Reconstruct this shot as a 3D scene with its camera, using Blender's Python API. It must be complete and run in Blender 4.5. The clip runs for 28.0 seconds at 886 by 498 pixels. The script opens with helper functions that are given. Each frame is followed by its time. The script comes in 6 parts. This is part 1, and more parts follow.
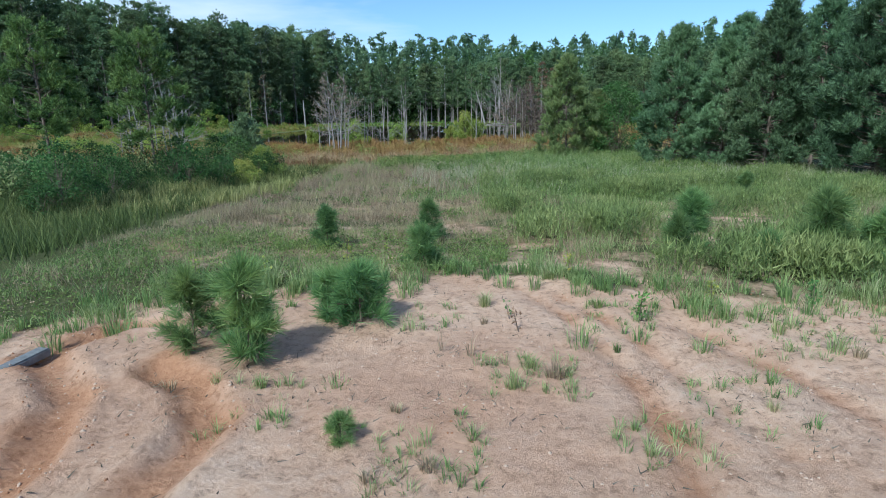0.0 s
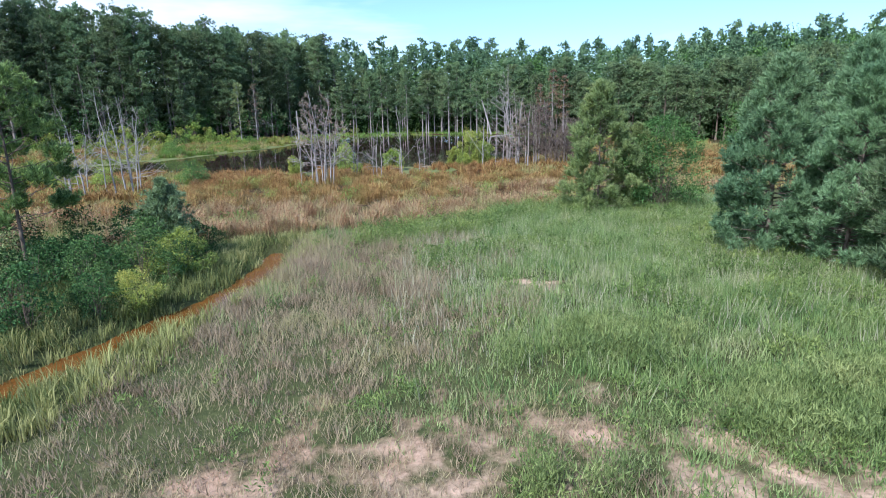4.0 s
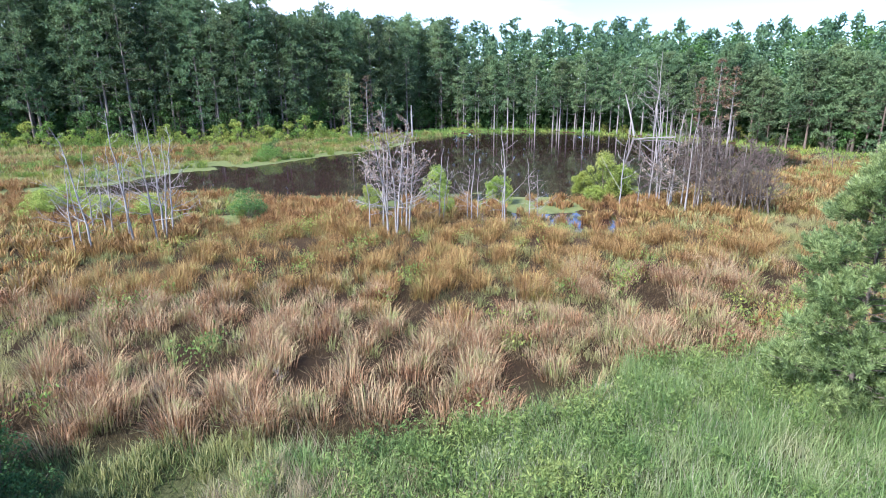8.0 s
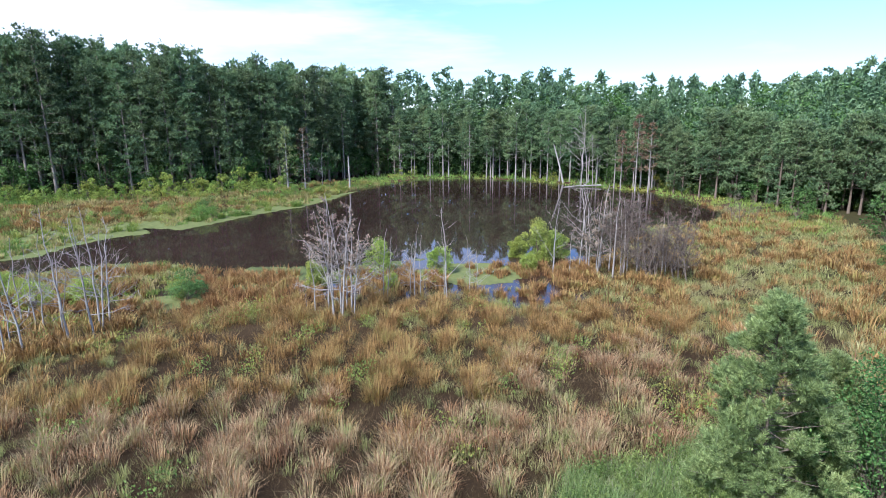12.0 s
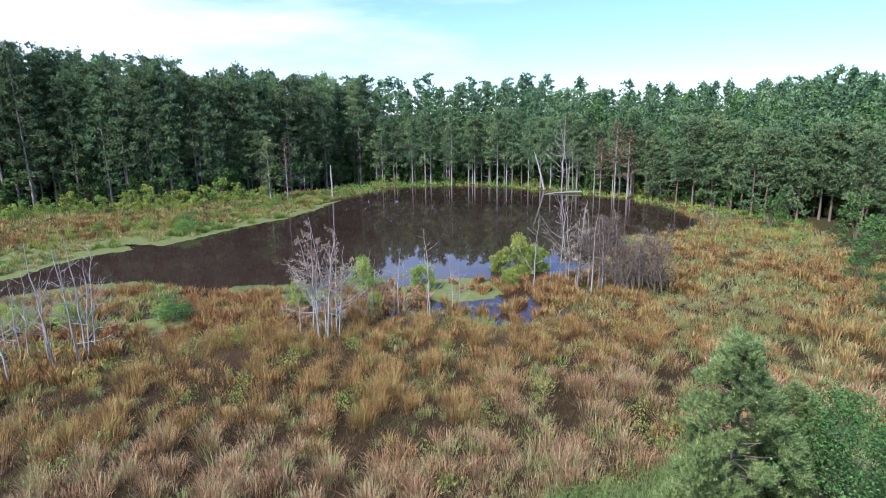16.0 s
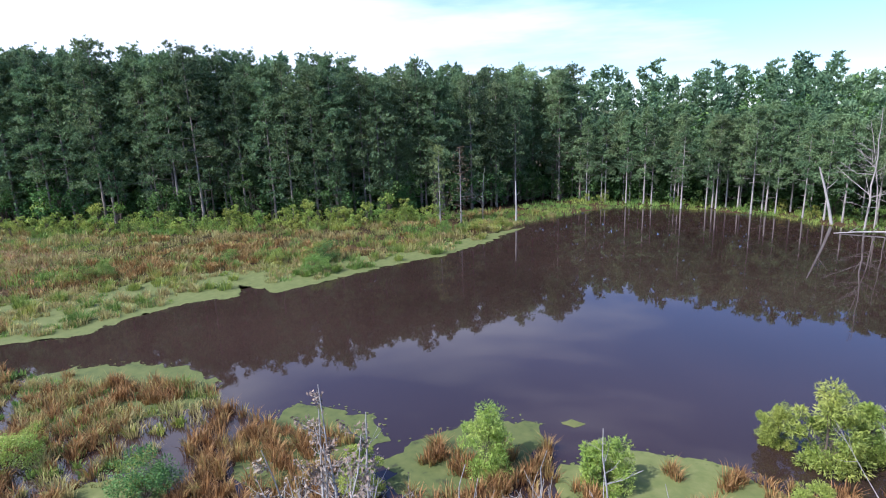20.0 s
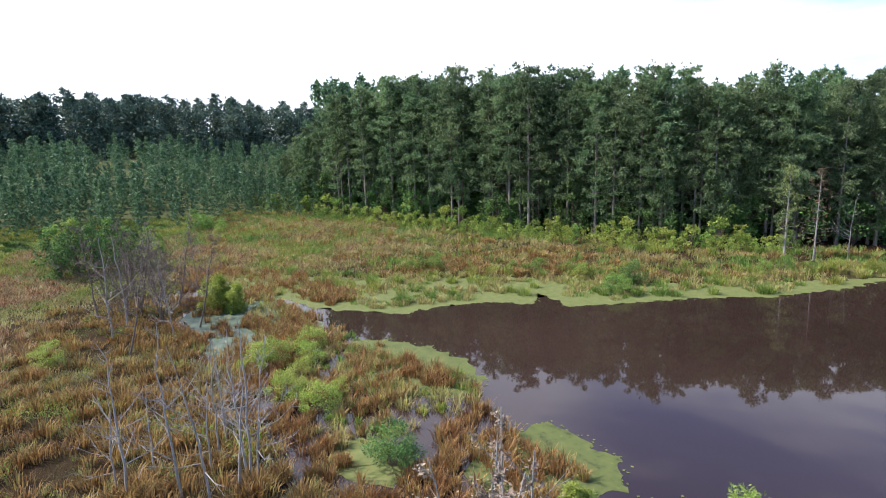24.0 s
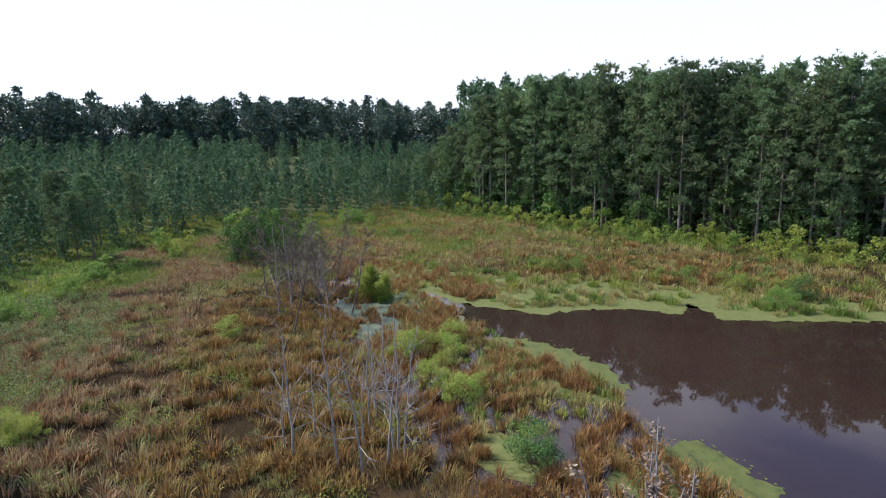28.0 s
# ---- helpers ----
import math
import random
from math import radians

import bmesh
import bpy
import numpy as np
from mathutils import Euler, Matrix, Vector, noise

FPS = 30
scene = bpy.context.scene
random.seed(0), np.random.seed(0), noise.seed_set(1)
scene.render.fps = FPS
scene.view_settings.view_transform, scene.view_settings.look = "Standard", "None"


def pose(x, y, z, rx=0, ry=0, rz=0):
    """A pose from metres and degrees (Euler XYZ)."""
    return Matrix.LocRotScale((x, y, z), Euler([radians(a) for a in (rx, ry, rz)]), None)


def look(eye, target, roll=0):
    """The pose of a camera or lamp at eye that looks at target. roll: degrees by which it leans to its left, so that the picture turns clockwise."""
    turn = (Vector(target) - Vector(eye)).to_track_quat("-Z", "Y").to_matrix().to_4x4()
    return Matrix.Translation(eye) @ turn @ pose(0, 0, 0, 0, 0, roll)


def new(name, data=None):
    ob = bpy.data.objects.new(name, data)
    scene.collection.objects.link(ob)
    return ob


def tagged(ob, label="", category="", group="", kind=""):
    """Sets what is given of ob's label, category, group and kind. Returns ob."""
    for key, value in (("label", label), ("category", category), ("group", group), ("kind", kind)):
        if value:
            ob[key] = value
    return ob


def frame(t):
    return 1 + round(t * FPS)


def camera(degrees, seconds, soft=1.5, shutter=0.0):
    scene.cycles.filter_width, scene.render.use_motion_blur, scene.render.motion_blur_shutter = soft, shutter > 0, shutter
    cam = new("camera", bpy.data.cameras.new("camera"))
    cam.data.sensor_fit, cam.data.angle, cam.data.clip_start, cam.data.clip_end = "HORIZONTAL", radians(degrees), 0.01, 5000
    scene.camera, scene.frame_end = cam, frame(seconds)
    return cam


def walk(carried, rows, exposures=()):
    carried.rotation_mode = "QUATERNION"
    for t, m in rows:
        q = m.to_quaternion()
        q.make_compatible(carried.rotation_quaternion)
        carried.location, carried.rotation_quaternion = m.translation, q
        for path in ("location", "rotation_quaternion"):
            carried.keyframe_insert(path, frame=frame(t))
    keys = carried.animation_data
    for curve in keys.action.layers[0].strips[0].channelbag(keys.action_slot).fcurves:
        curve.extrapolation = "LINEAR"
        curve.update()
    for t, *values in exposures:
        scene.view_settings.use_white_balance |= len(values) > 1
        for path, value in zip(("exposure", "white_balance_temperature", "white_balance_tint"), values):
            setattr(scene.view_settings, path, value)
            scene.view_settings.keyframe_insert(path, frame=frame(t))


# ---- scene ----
cam = camera(76.4, 28.0, 1.0)
EXPOSURES = [(0.0, -0.05, 5350, 4), (1.0, 0.05, 5450, 7), (2.5, 0.28, 5550, 14), (4.5, 0.62, 5450, 14), (5.5, 0.8, 5450, 15), (8.0, 1.1, 5450, 18), (11.0, 0.85, 5500, 15), (13.0, 0.6, 5550, 16), (19.0, 0.55, 5550, 19), (20.5, 0.6, 5600, 20), (23.0, 0.74, 6200, 16), (25.0, 0.56, 6200, 16), (28.0, 0.26, 6200, 16)]
PATH = [
    (0, (1.158, -0.082, 4.381), (0.983, 9.603, 1.896), -1.0),
    (0.5, (1.130, -0.114, 4.762), (0.945, 9.569, 2.271), -1.0),
    (1, (1.078, -0.108, 5.221), (0.898, 9.577, 2.736), -0.9),
    (1.5, (1.074, -0.081, 5.663), (0.879, 9.607, 3.192), -1.1),
    (2, (1.084, 0.086, 6.006), (0.879, 9.779, 3.555), -1.1),
    (2.5, (1.070, 0.798, 6.063), (0.870, 10.497, 3.634), -1.1),
    (4.5, (1.388, 12.526, 6.874), (1.044, 22.188, 4.320), -1.3),
    (5, (1.335, 16.409, 7.508), (0.365, 25.997, 4.838), -1.8),
    (5.5, (1.401, 19.224, 8.082), (-0.124, 28.674, 5.187), -2.0),
    (6, (1.585, 21.164, 8.306), (-0.061, 30.576, 5.355), -2.0),
    (6.5, (1.754, 22.251, 8.334), (0.004, 31.622, 5.314), -1.6),
    (7, (1.828, 22.630, 8.427), (0.003, 31.997, 5.436), -1.1),
    (7.5, (1.879, 22.796, 8.705), (-0.026, 32.182, 5.831), -0.7),
    (8, (1.873, 22.994, 8.999), (-0.601, 32.271, 6.200), -0.6),
    (8.5, (1.800, 23.107, 9.291), (-1.635, 32.093, 6.561), -0.7),
    (9, (1.619, 23.256, 9.530), (-1.506, 32.381, 6.890), -0.5),
    (9.5, (1.544, 23.297, 9.881), (-0.190, 32.806, 7.317), -0.0),
    (10, (1.496, 23.232, 10.297), (-0.129, 32.781, 7.811), -0.1),
    (10.5, (1.517, 23.081, 10.829), (-0.073, 32.657, 8.424), -0.3),
    (11, (1.581, 22.907, 11.383), (0.046, 32.501, 9.013), -0.4),
    (11.5, (1.586, 22.689, 11.928), (0.116, 32.297, 9.578), -0.3),
    (12, (1.598, 22.525, 12.446), (0.192, 32.152, 10.136), -0.5),
    (12.5, (1.626, 22.326, 12.891), (0.287, 31.963, 10.582), -0.4),
    (13, (1.634, 22.135, 13.346), (0.349, 31.782, 11.045), -0.4),
    (13.5, (1.637, 21.987, 13.696), (0.397, 31.641, 11.401), -0.7),
    (15.5, (1.791, 21.629, 13.980), (0.657, 31.288, 11.651), -0.9),
    (16, (1.764, 22.077, 13.998), (0.644, 31.739, 11.679), -0.9),
    (16.5, (1.599, 23.271, 14.006), (0.499, 32.929, 11.657), -0.9),
    (17, (1.397, 25.213, 13.982), (0.303, 34.878, 11.657), -0.9),
    (17.5, (1.228, 27.667, 13.842), (0.124, 37.344, 11.578), -0.8),
    (18, (0.932, 30.954, 13.896), (-0.103, 40.650, 11.676), -0.9),
    (18.5, (0.643, 34.369, 14.205), (-0.316, 44.069, 11.970), -1.0),
    (19, (0.393, 37.998, 14.725), (-1.122, 47.607, 12.410), -1.3),
    (19.5, (-0.144, 42.007, 15.115), (-3.330, 51.210, 12.844), -1.4),
    (20, (-1.022, 45.640, 14.708), (-5.682, 54.185, 12.413), -2.0),
    (20.5, (-1.153, 47.831, 14.847), (-5.908, 56.301, 12.472), -2.4),
    (22.5, (0.703, 48.997, 14.804), (-5.846, 56.236, 12.635), -2.5),
    (23, (0.699, 49.173, 14.355), (-8.060, 53.607, 12.455), -1.9),
    (23.5, (0.684, 49.011, 14.427), (-8.090, 53.431, 12.558), -1.7),
    (24, (0.595, 48.825, 14.505), (-8.144, 53.320, 12.656), -1.7),
    (24.5, (0.588, 48.728, 14.700), (-8.339, 52.829, 12.830), -1.5),
    (25, (0.607, 48.539, 14.798), (-8.795, 51.389, 12.933), -1.1),
    (25.5, (0.569, 48.452, 14.708), (-9.169, 49.788, 12.868), -0.7),
    (26, (0.520, 48.216, 14.693), (-9.306, 47.916, 12.862), -0.5),
    (26.5, (0.341, 48.151, 14.574), (-9.355, 46.511, 12.754), -0.2),
    (27, (0.346, 47.991, 14.478), (-9.359, 46.376, 12.688), -0.2),
    (27.5, (0.311, 48.045, 14.469), (-9.409, 46.501, 12.694), -0.3),
    (28, (0.745, 48.034, 14.629), (-8.823, 50.313, 12.824), -1.5),
]
walk(cam, [(t, look(eye, aim, lean)) for t, eye, aim, lean in PATH], EXPOSURES)

# ---- world and sun ----
SUN_AZ, SUN_EL = radians(213.0), radians(48.0)   # compass from +y, clockwise
world = bpy.data.worlds.new("sky")
scene.world = world
world.use_nodes = True
wn, wl = world.node_tree.nodes, world.node_tree.links
wn.clear()
w_out, w_bg = wn.new("ShaderNodeOutputWorld"), wn.new("ShaderNodeBackground")
w_sky, w_tc, w_map = wn.new("ShaderNodeTexSky"), wn.new("ShaderNodeTexCoord"), wn.new("ShaderNodeMapping")
w_no, w_ramp, w_mix = wn.new("ShaderNodeTexNoise"), wn.new("ShaderNodeValToRGB"), wn.new("ShaderNodeMix")
w_sky.sky_type, w_sky.sun_disc = "NISHITA", False
w_sky.sun_elevation, w_sky.sun_rotation = SUN_EL, SUN_AZ
w_sky.air_density, w_sky.dust_density, w_sky.ozone_density = 1.15, 0.15, 2.2
w_map.inputs["Scale"].default_value = (1.0, 1.5, 6.0)
w_map.inputs["Rotation"].default_value = (0.0, 0.0, 0.6)
w_no.inputs["Scale"].default_value, w_no.inputs["Detail"].default_value = 1.5, 7.0
w_no.inputs["Roughness"].default_value = 0.55
# thin cloud, thicker towards the sun's quarter
w_dot, w_add = wn.new("ShaderNodeVectorMath"), wn.new("ShaderNodeMath")
w_dot.operation, w_add.operation = "DOT_PRODUCT", "MULTIPLY_ADD"
w_dot.inputs[1].default_value = (-1.75, -0.60, -1.1)
w_add.inputs[1].default_value = 0.20
w_ramp.color_ramp.elements[0].position, w_ramp.color_ramp.elements[1].position = 0.35, 0.58
w_ramp.color_ramp.elements[0].color, w_ramp.color_ramp.elements[1].color = (0.06, 0.06, 0.06, 1), (0.80, 0.80, 0.80, 1)
w_mix.data_type = "RGBA"
w_mix.inputs["B"].default_value = (6.4, 6.7, 6.9, 1)
wl.new(w_tc.outputs["Generated"], w_map.inputs["Vector"])
wl.new(w_tc.outputs["Generated"], w_dot.inputs[0])
wl.new(w_map.outputs["Vector"], w_no.inputs["Vector"])
wl.new(w_dot.outputs["Value"], w_add.inputs[0])
wl.new(w_no.outputs["Fac"], w_add.inputs[2])
wl.new(w_add.outputs[0], w_ramp.inputs["Fac"])
wl.new(w_ramp.outputs["Color"], w_mix.inputs["Factor"])
w_clear = wn.new("ShaderNodeMix")
w_clear.data_type, w_clear.blend_type = "RGBA", "MULTIPLY"
w_clear.inputs["Factor"].default_value = 1.0
w_clear.inputs["B"].default_value = (0.64, 0.785, 1.0, 1)
wl.new(w_sky.outputs["Color"], w_clear.inputs["A"])
wl.new(w_clear.outputs["Result"], w_mix.inputs["A"])
wl.new(w_mix.outputs["Result"], w_bg.inputs["Color"])
wl.new(w_bg.outputs["Background"], w_out.inputs["Surface"])
w_bg.inputs["Strength"].default_value = 0.15

sun = new("sun", bpy.data.lights.new("sun", "SUN"))
sun.data.energy, sun.data.angle, sun.data.color = 4.6, radians(0.6), (1.0, 0.96, 0.88)
to_sun = Vector((math.sin(SUN_AZ) * math.cos(SUN_EL), math.cos(SUN_AZ) * math.cos(SUN_EL), math.sin(SUN_EL)))
sun.matrix_world = look((0, 0, 80), Vector((0, 0, 80)) - to_sun)


# ---- materials ----
def rgba(c):
    return (c[0], c[1], c[2], 1.0)


def noise_node(nt, scale, detail=4.0, rough=0.55, offset=0.0):
    """Noise over world position."""
    geo = nt.nodes.new("ShaderNodeNewGeometry")
    mp = nt.nodes.new("ShaderNodeMapping")
    no = nt.nodes.new("ShaderNodeTexNoise")
    mp.inputs["Location"].default_value = (offset, offset * 0.7, 0)
    no.inputs["Scale"].default_value, no.inputs["Detail"].default_value, no.inputs["Roughness"].default_value = scale, detail, rough
    nt.links.new(geo.outputs["Position"], mp.inputs["Vector"])
    nt.links.new(mp.outputs["Vector"], no.inputs["Vector"])
    return no


def ramp_node(nt, src, stops):
    r = nt.nodes.new("ShaderNodeValToRGB")
    while len(r.color_ramp.elements) < len(stops):
        r.color_ramp.elements.new(0.5)
    for e, (p, c) in zip(r.color_ramp.elements, stops):
        e.position, e.color = p, rgba(c)
    nt.links.new(src, r.inputs["Fac"])
    return r


def mix_node(nt, fac, a, b, mode="MIX"):
    m = nt.nodes.new("ShaderNodeMix")
    m.data_type, m.blend_type = "RGBA", mode
    for sock, v in (("Factor", fac), ("A", a), ("B", b)):
        s = m.inputs[sock] if sock == "Factor" else [i for i in m.inputs if i.name == sock and i.type == "RGBA"][0]
        if isinstance(v, (int, float)):
            s.default_value = v
        elif isinstance(v, tuple):
            s.default_value = rgba(v)
        else:
            nt.links.new(v, s)
    return [o for o in m.outputs if o.type == "RGBA"][0]


def fresh(name):
    m = bpy.data.materials.new(name)
    m.use_nodes = True
    return m, m.node_tree, m.node_tree.nodes["Principled BSDF"]


def plant(name, stops, scale=0.15, spread=0.5, rough=0.6, through_light=0.25, object_spread=0.25, spec=0.25):
    """Leaf or grass: a ramp over patches of ground, with a lighter or darker shade for each leaf and each plant."""
    m, nt, bs = fresh(name)
    no = noise_node(nt, scale, 5.0, 0.6)
    geo, info = nt.nodes.new("ShaderNodeNewGeometry"), nt.nodes.new("ShaderNodeObjectInfo")
    mx = nt.nodes.new("ShaderNodeMath")
    mx.operation = "MULTIPLY_ADD"
    mx.inputs[1].default_value = 0.34
    nt.links.new(geo.outputs["Random Per Island"], mx.inputs[0])
    ad = nt.nodes.new("ShaderNodeMath")
    ad.operation = "MULTIPLY_ADD"
    ad.inputs[1].default_value, ad.inputs[2].default_value = 1.9, -0.62
    nt.links.new(no.outputs["Fac"], ad.inputs[0])
    nt.links.new(ad.outputs[0], mx.inputs[2])
    col = ramp_node(nt, mx.outputs[0], stops)
    hsv = nt.nodes.new("ShaderNodeHueSaturation")
    val = nt.nodes.new("ShaderNodeMath")
    val.operation = "MULTIPLY_ADD"
    val.inputs[1].default_value, val.inputs[2].default_value = spread, 1.0 - spread / 2
    nt.links.new(geo.outputs["Random Per Island"], val.inputs[0])
    val2 = nt.nodes.new("ShaderNodeMath")
    val2.operation = "MULTIPLY_ADD"
    val2.inputs[1].default_value = object_spread
    nt.links.new(info.outputs["Random"], val2.inputs[0])
    nt.links.new(val.outputs[0], val2.inputs[2])
    sub = nt.nodes.new("ShaderNodeMath")
    sub.operation = "SUBTRACT"
    sub.inputs[1].default_value = object_spread / 2
    nt.links.new(val2.outputs[0], sub.inputs[0])
    hue = nt.nodes.new("ShaderNodeMath")
    hue.operation = "MULTIPLY_ADD"
    hue.inputs[1].default_value, hue.inputs[2].default_value = 0.025, 0.4875
    nt.links.new(info.outputs["Random"], hue.inputs[0])
    nt.links.new(hue.outputs[0], hsv.inputs["Hue"])
    nt.links.new(sub.outputs[0], hsv.inputs["Value"])
    nt.links.new(col.outputs["Color"], hsv.inputs["Color"])
    nt.links.new(hsv.outputs["Color"], bs.inputs["Base Color"])
    bs.inputs["Roughness"].default_value = rough
    bs.inputs["Specular IOR Level"].default_value = spec
    if through_light:
        tr, mixs = nt.nodes.new("ShaderNodeBsdfTranslucent"), nt.nodes.new("ShaderNodeMixShader")
        nt.links.new(hsv.outputs["Color"], tr.inputs["Color"])
        mixs.inputs["Fac"].default_value = through_light
        nt.links.new(bs.outputs["BSDF"], mixs.inputs[1])
        nt.links.new(tr.outputs["BSDF"], mixs.inputs[2])
        nt.links.new(mixs.outputs["Shader"], nt.nodes["Material Output"].inputs["Surface"])
    return m


def bark(name, a, b, scale=6.0, rough=0.9):
    m, nt, bs = fresh(name)
    no = noise_node(nt, scale, 6.0, 0.65)
    big = noise_node(nt, scale * 0.12, 3.0, 0.5, 7.0)
    c1 = ramp_node(nt, no.outputs["Fac"], [(0.3, a), (0.7, b)])
    c2 = mix_node(nt, 0.35, c1.outputs["Color"], ramp_node(nt, big.outputs["Fac"], [(0.35, a), (0.65, b)]).outputs["Color"])
    bp = nt.nodes.new("ShaderNodeBump")
    bp.inputs["Strength"].default_value, bp.inputs["Distance"].default_value = 0.7, 0.03
    nt.links.new(no.outputs["Fac"], bp.inputs["Height"])
    nt.links.new(bp.outputs["Normal"], bs.inputs["Normal"])
    nt.links.new(c2, bs.inputs["Base Color"])
    bs.inputs["Roughness"].default_value = rough
    bs.inputs["Specular IOR Level"].default_value = 0.15
    return m


def ground_material():
    """Bare pink-tan sand and red clay on the rise, dark wet litter and peat in the marsh, leaf litter under the woods."""
    m, nt, bs = fresh("ground_soil")
    fine, mid, big = noise_node(nt, 11.0, 10.0, 0.78), noise_node(nt, 1.3, 6.0, 0.6, 3.0), noise_node(nt, 0.28, 4.0, 0.5, 11.0)
    sand = ramp_node(nt, mid.outputs["Fac"], [(0.32, (0.42, 0.225, 0.125)), (0.45, (0.54, 0.345, 0.225)), (0.66, (0.62, 0.45, 0.325))])
    sand2 = mix_node(nt, 0.68, sand.outputs["Color"], ramp_node(nt, fine.outputs["Fac"], [(0.38, (0.17, 0.115, 0.075)), (0.47, (0.52, 0.35, 0.23)), (0.72, (0.65, 0.485, 0.36))]).outputs["Color"])
    sand3 = mix_node(nt, ramp_node(nt, big.outputs["Fac"], [(0.44, (0, 0, 0)), (0.64, (0.65, 0.65, 0.65))]).outputs["Color"], sand2, (0.42, 0.24, 0.145))
    # Wet litter, darkened further to paint the shade in gaps between tussocks
    litter = ramp_node(nt, fine.outputs["Fac"], [(0.3, (0.016, 0.010, 0.005)), (0.55, (0.042, 0.026, 0.012)), (0.75, (0.09, 0.058, 0.028))])
    peat = ramp_node(nt, fine.outputs["Fac"], [(0.3, (0.03, 0.02, 0.012)), (0.7, (0.12, 0.075, 0.035))])
    att = nt.nodes.new("ShaderNodeAttribute")
    att.attribute_name = "soil"
    sep = nt.nodes.new("ShaderNodeSeparateColor")
    nt.links.new(att.outputs["Color"], sep.inputs["Color"])
    wob = nt.nodes.new("ShaderNodeMath")
    wob.operation = "MULTIPLY_ADD"
    wob.inputs[1].default_value = 0.9
    nt.links.new(mid.outputs["Fac"], wob.inputs[0])
    less = nt.nodes.new("ShaderNodeMath")
    less.operation = "SUBTRACT"
    less.inputs[1].default_value = 0.45
    nt.links.new(sep.outputs["Red"], wob.inputs[2])
    nt.links.new(wob.outputs[0], less.inputs[0])
    sand3 = mix_node(nt, att.outputs["Alpha"], sand3, ramp_node(nt, fine.outputs["Fac"], [(0.35, (0.27, 0.12, 0.055)), (0.6, (0.46, 0.24, 0.125))]).outputs["Color"])
    edge = ramp_node(nt, less.outputs[0], [(0.38, (0, 0, 0)), (0.58, (1, 1, 1))])
    thatch = ramp_node(nt, fine.outputs["Fac"], [(0.3, (0.035, 0.045, 0.015)), (0.55, (0.085, 0.095, 0.035)), (0.75, (0.15, 0.15, 0.06))])
    c = mix_node(nt, sep.outputs["Blue"], litter.outputs["Color"], thatch.outputs["Color"])
    c = mix_node(nt, sep.outputs["Green"], c, peat.outputs["Color"])
    c = mix_node(nt, edge.outputs["Color"], c, sand3)
    nt.links.new(c, bs.inputs["Base Color"])
    bp = nt.nodes.new("ShaderNodeBump")
    bp.inputs["Strength"].default_value, bp.inputs["Distance"].default_value = 1.0, 0.06
    hsum = nt.nodes.new("ShaderNodeMath")
    hsum.operation = "MULTIPLY_ADD"
    hsum.inputs[1].default_value = 0.5
    nt.links.new(fine.outputs["Fac"], hsum.inputs[0])
    nt.links.new(mid.outputs["Fac"], hsum.inputs[2])
    nt.links.new(hsum.outputs[0], bp.inputs["Height"])
    nt.links.new(bp.outputs["Normal"], bs.inputs["Normal"])
    bs.inputs["Roughness"].default_value = 0.95
    bs.inputs["Specular IOR Level"].default_value = 0.1
    return m


def water_material(name, tint, rough, ripple, shine=1.0):
    m, nt, bs = fresh(name)
    no = noise_node(nt, 0.05, 3.0, 0.5)
    col = ramp_node(nt, no.outputs["Fac"], [(0.35, tuple(v * 0.8 for v in tint)), (0.65, tuple(v * 1.15 for v in tint))])
    nt.links.new(col.outputs["Color"], bs.inputs["Base Color"])
    rip = noise_node(nt, 2.2, 3.0, 0.5)
    bp = nt.nodes.new("ShaderNodeBump")
    bp.inputs["Strength"].default_value, bp.inputs["Distance"].default_value = ripple, 0.02
    nt.links.new(rip.outputs["Fac"], bp.inputs["Height"])
    nt.links.new(bp.outputs["Normal"], bs.inputs["Normal"])
    bs.inputs["Roughness"].default_value, bs.inputs["IOR"].default_value = rough, 1.333
    # Blue gloss tint makes the reflected sky bluer than the sky itself
    bs.inputs["Specular Tint"].default_value = (0.80, 0.80, 1.0, 1)
    bs.inputs["Specular IOR Level"].default_value = shine
    return m


M_GROUND = ground_material()
M_WATER = water_material("pond_water", (0.034, 0.020, 0.0155), 0.02, 0.05)
M_DITCH = water_material("silty_water", (0.155, 0.062, 0.013), 0.10, 0.08, 0.35)
M_RUST = plant("rust_sedge", [(0.02, (0.13, 0.075, 0.045)), (0.22, (0.28, 0.155, 0.068)), (0.42, (0.37, 0.232, 0.105)), (0.60, (0.43, 0.32, 0.17)), (0.78, (0.34, 0.33, 0.13)), (0.95, (0.21, 0.28, 0.08))], 0.9, 0.9, 0.7, 0.25, 0)
# Brown thatch, with the shade low between tussocks darkened into its colour
M_THATCH = plant("shaded_brown_thatch", [(0.05, (0.06, 0.034, 0.018)), (0.3, (0.11, 0.066, 0.034)), (0.6, (0.165, 0.115, 0.06)), (0.85, (0.14, 0.15, 0.05))], 0.3, 0.7, 0.8, 0.25, 0)
M_ORANGE = plant("orange_sedge", [(0.05, (0.13, 0.06, 0.025)), (0.3, (0.28, 0.145, 0.052)), (0.6, (0.37, 0.22, 0.085)), (0.9, (0.31, 0.265, 0.08))], 0.9, 0.9, 0.7, 0.25, 0)
M_SEEDHEAD = plant("seed_heads", [(0.1, (0.28, 0.175, 0.10)), (0.5, (0.38, 0.27, 0.16)), (0.9, (0.43, 0.355, 0.20))], 0.16, 0.5, 0.8, 0.3, 0)
M_SEDGE = plant("green_sedge", [(0.1, (0.22, 0.25, 0.08)), (0.5, (0.36, 0.365, 0.13)), (0.9, (0.46, 0.415, 0.19))], 0.2, 0.5, 0.6, 0.4, 0)
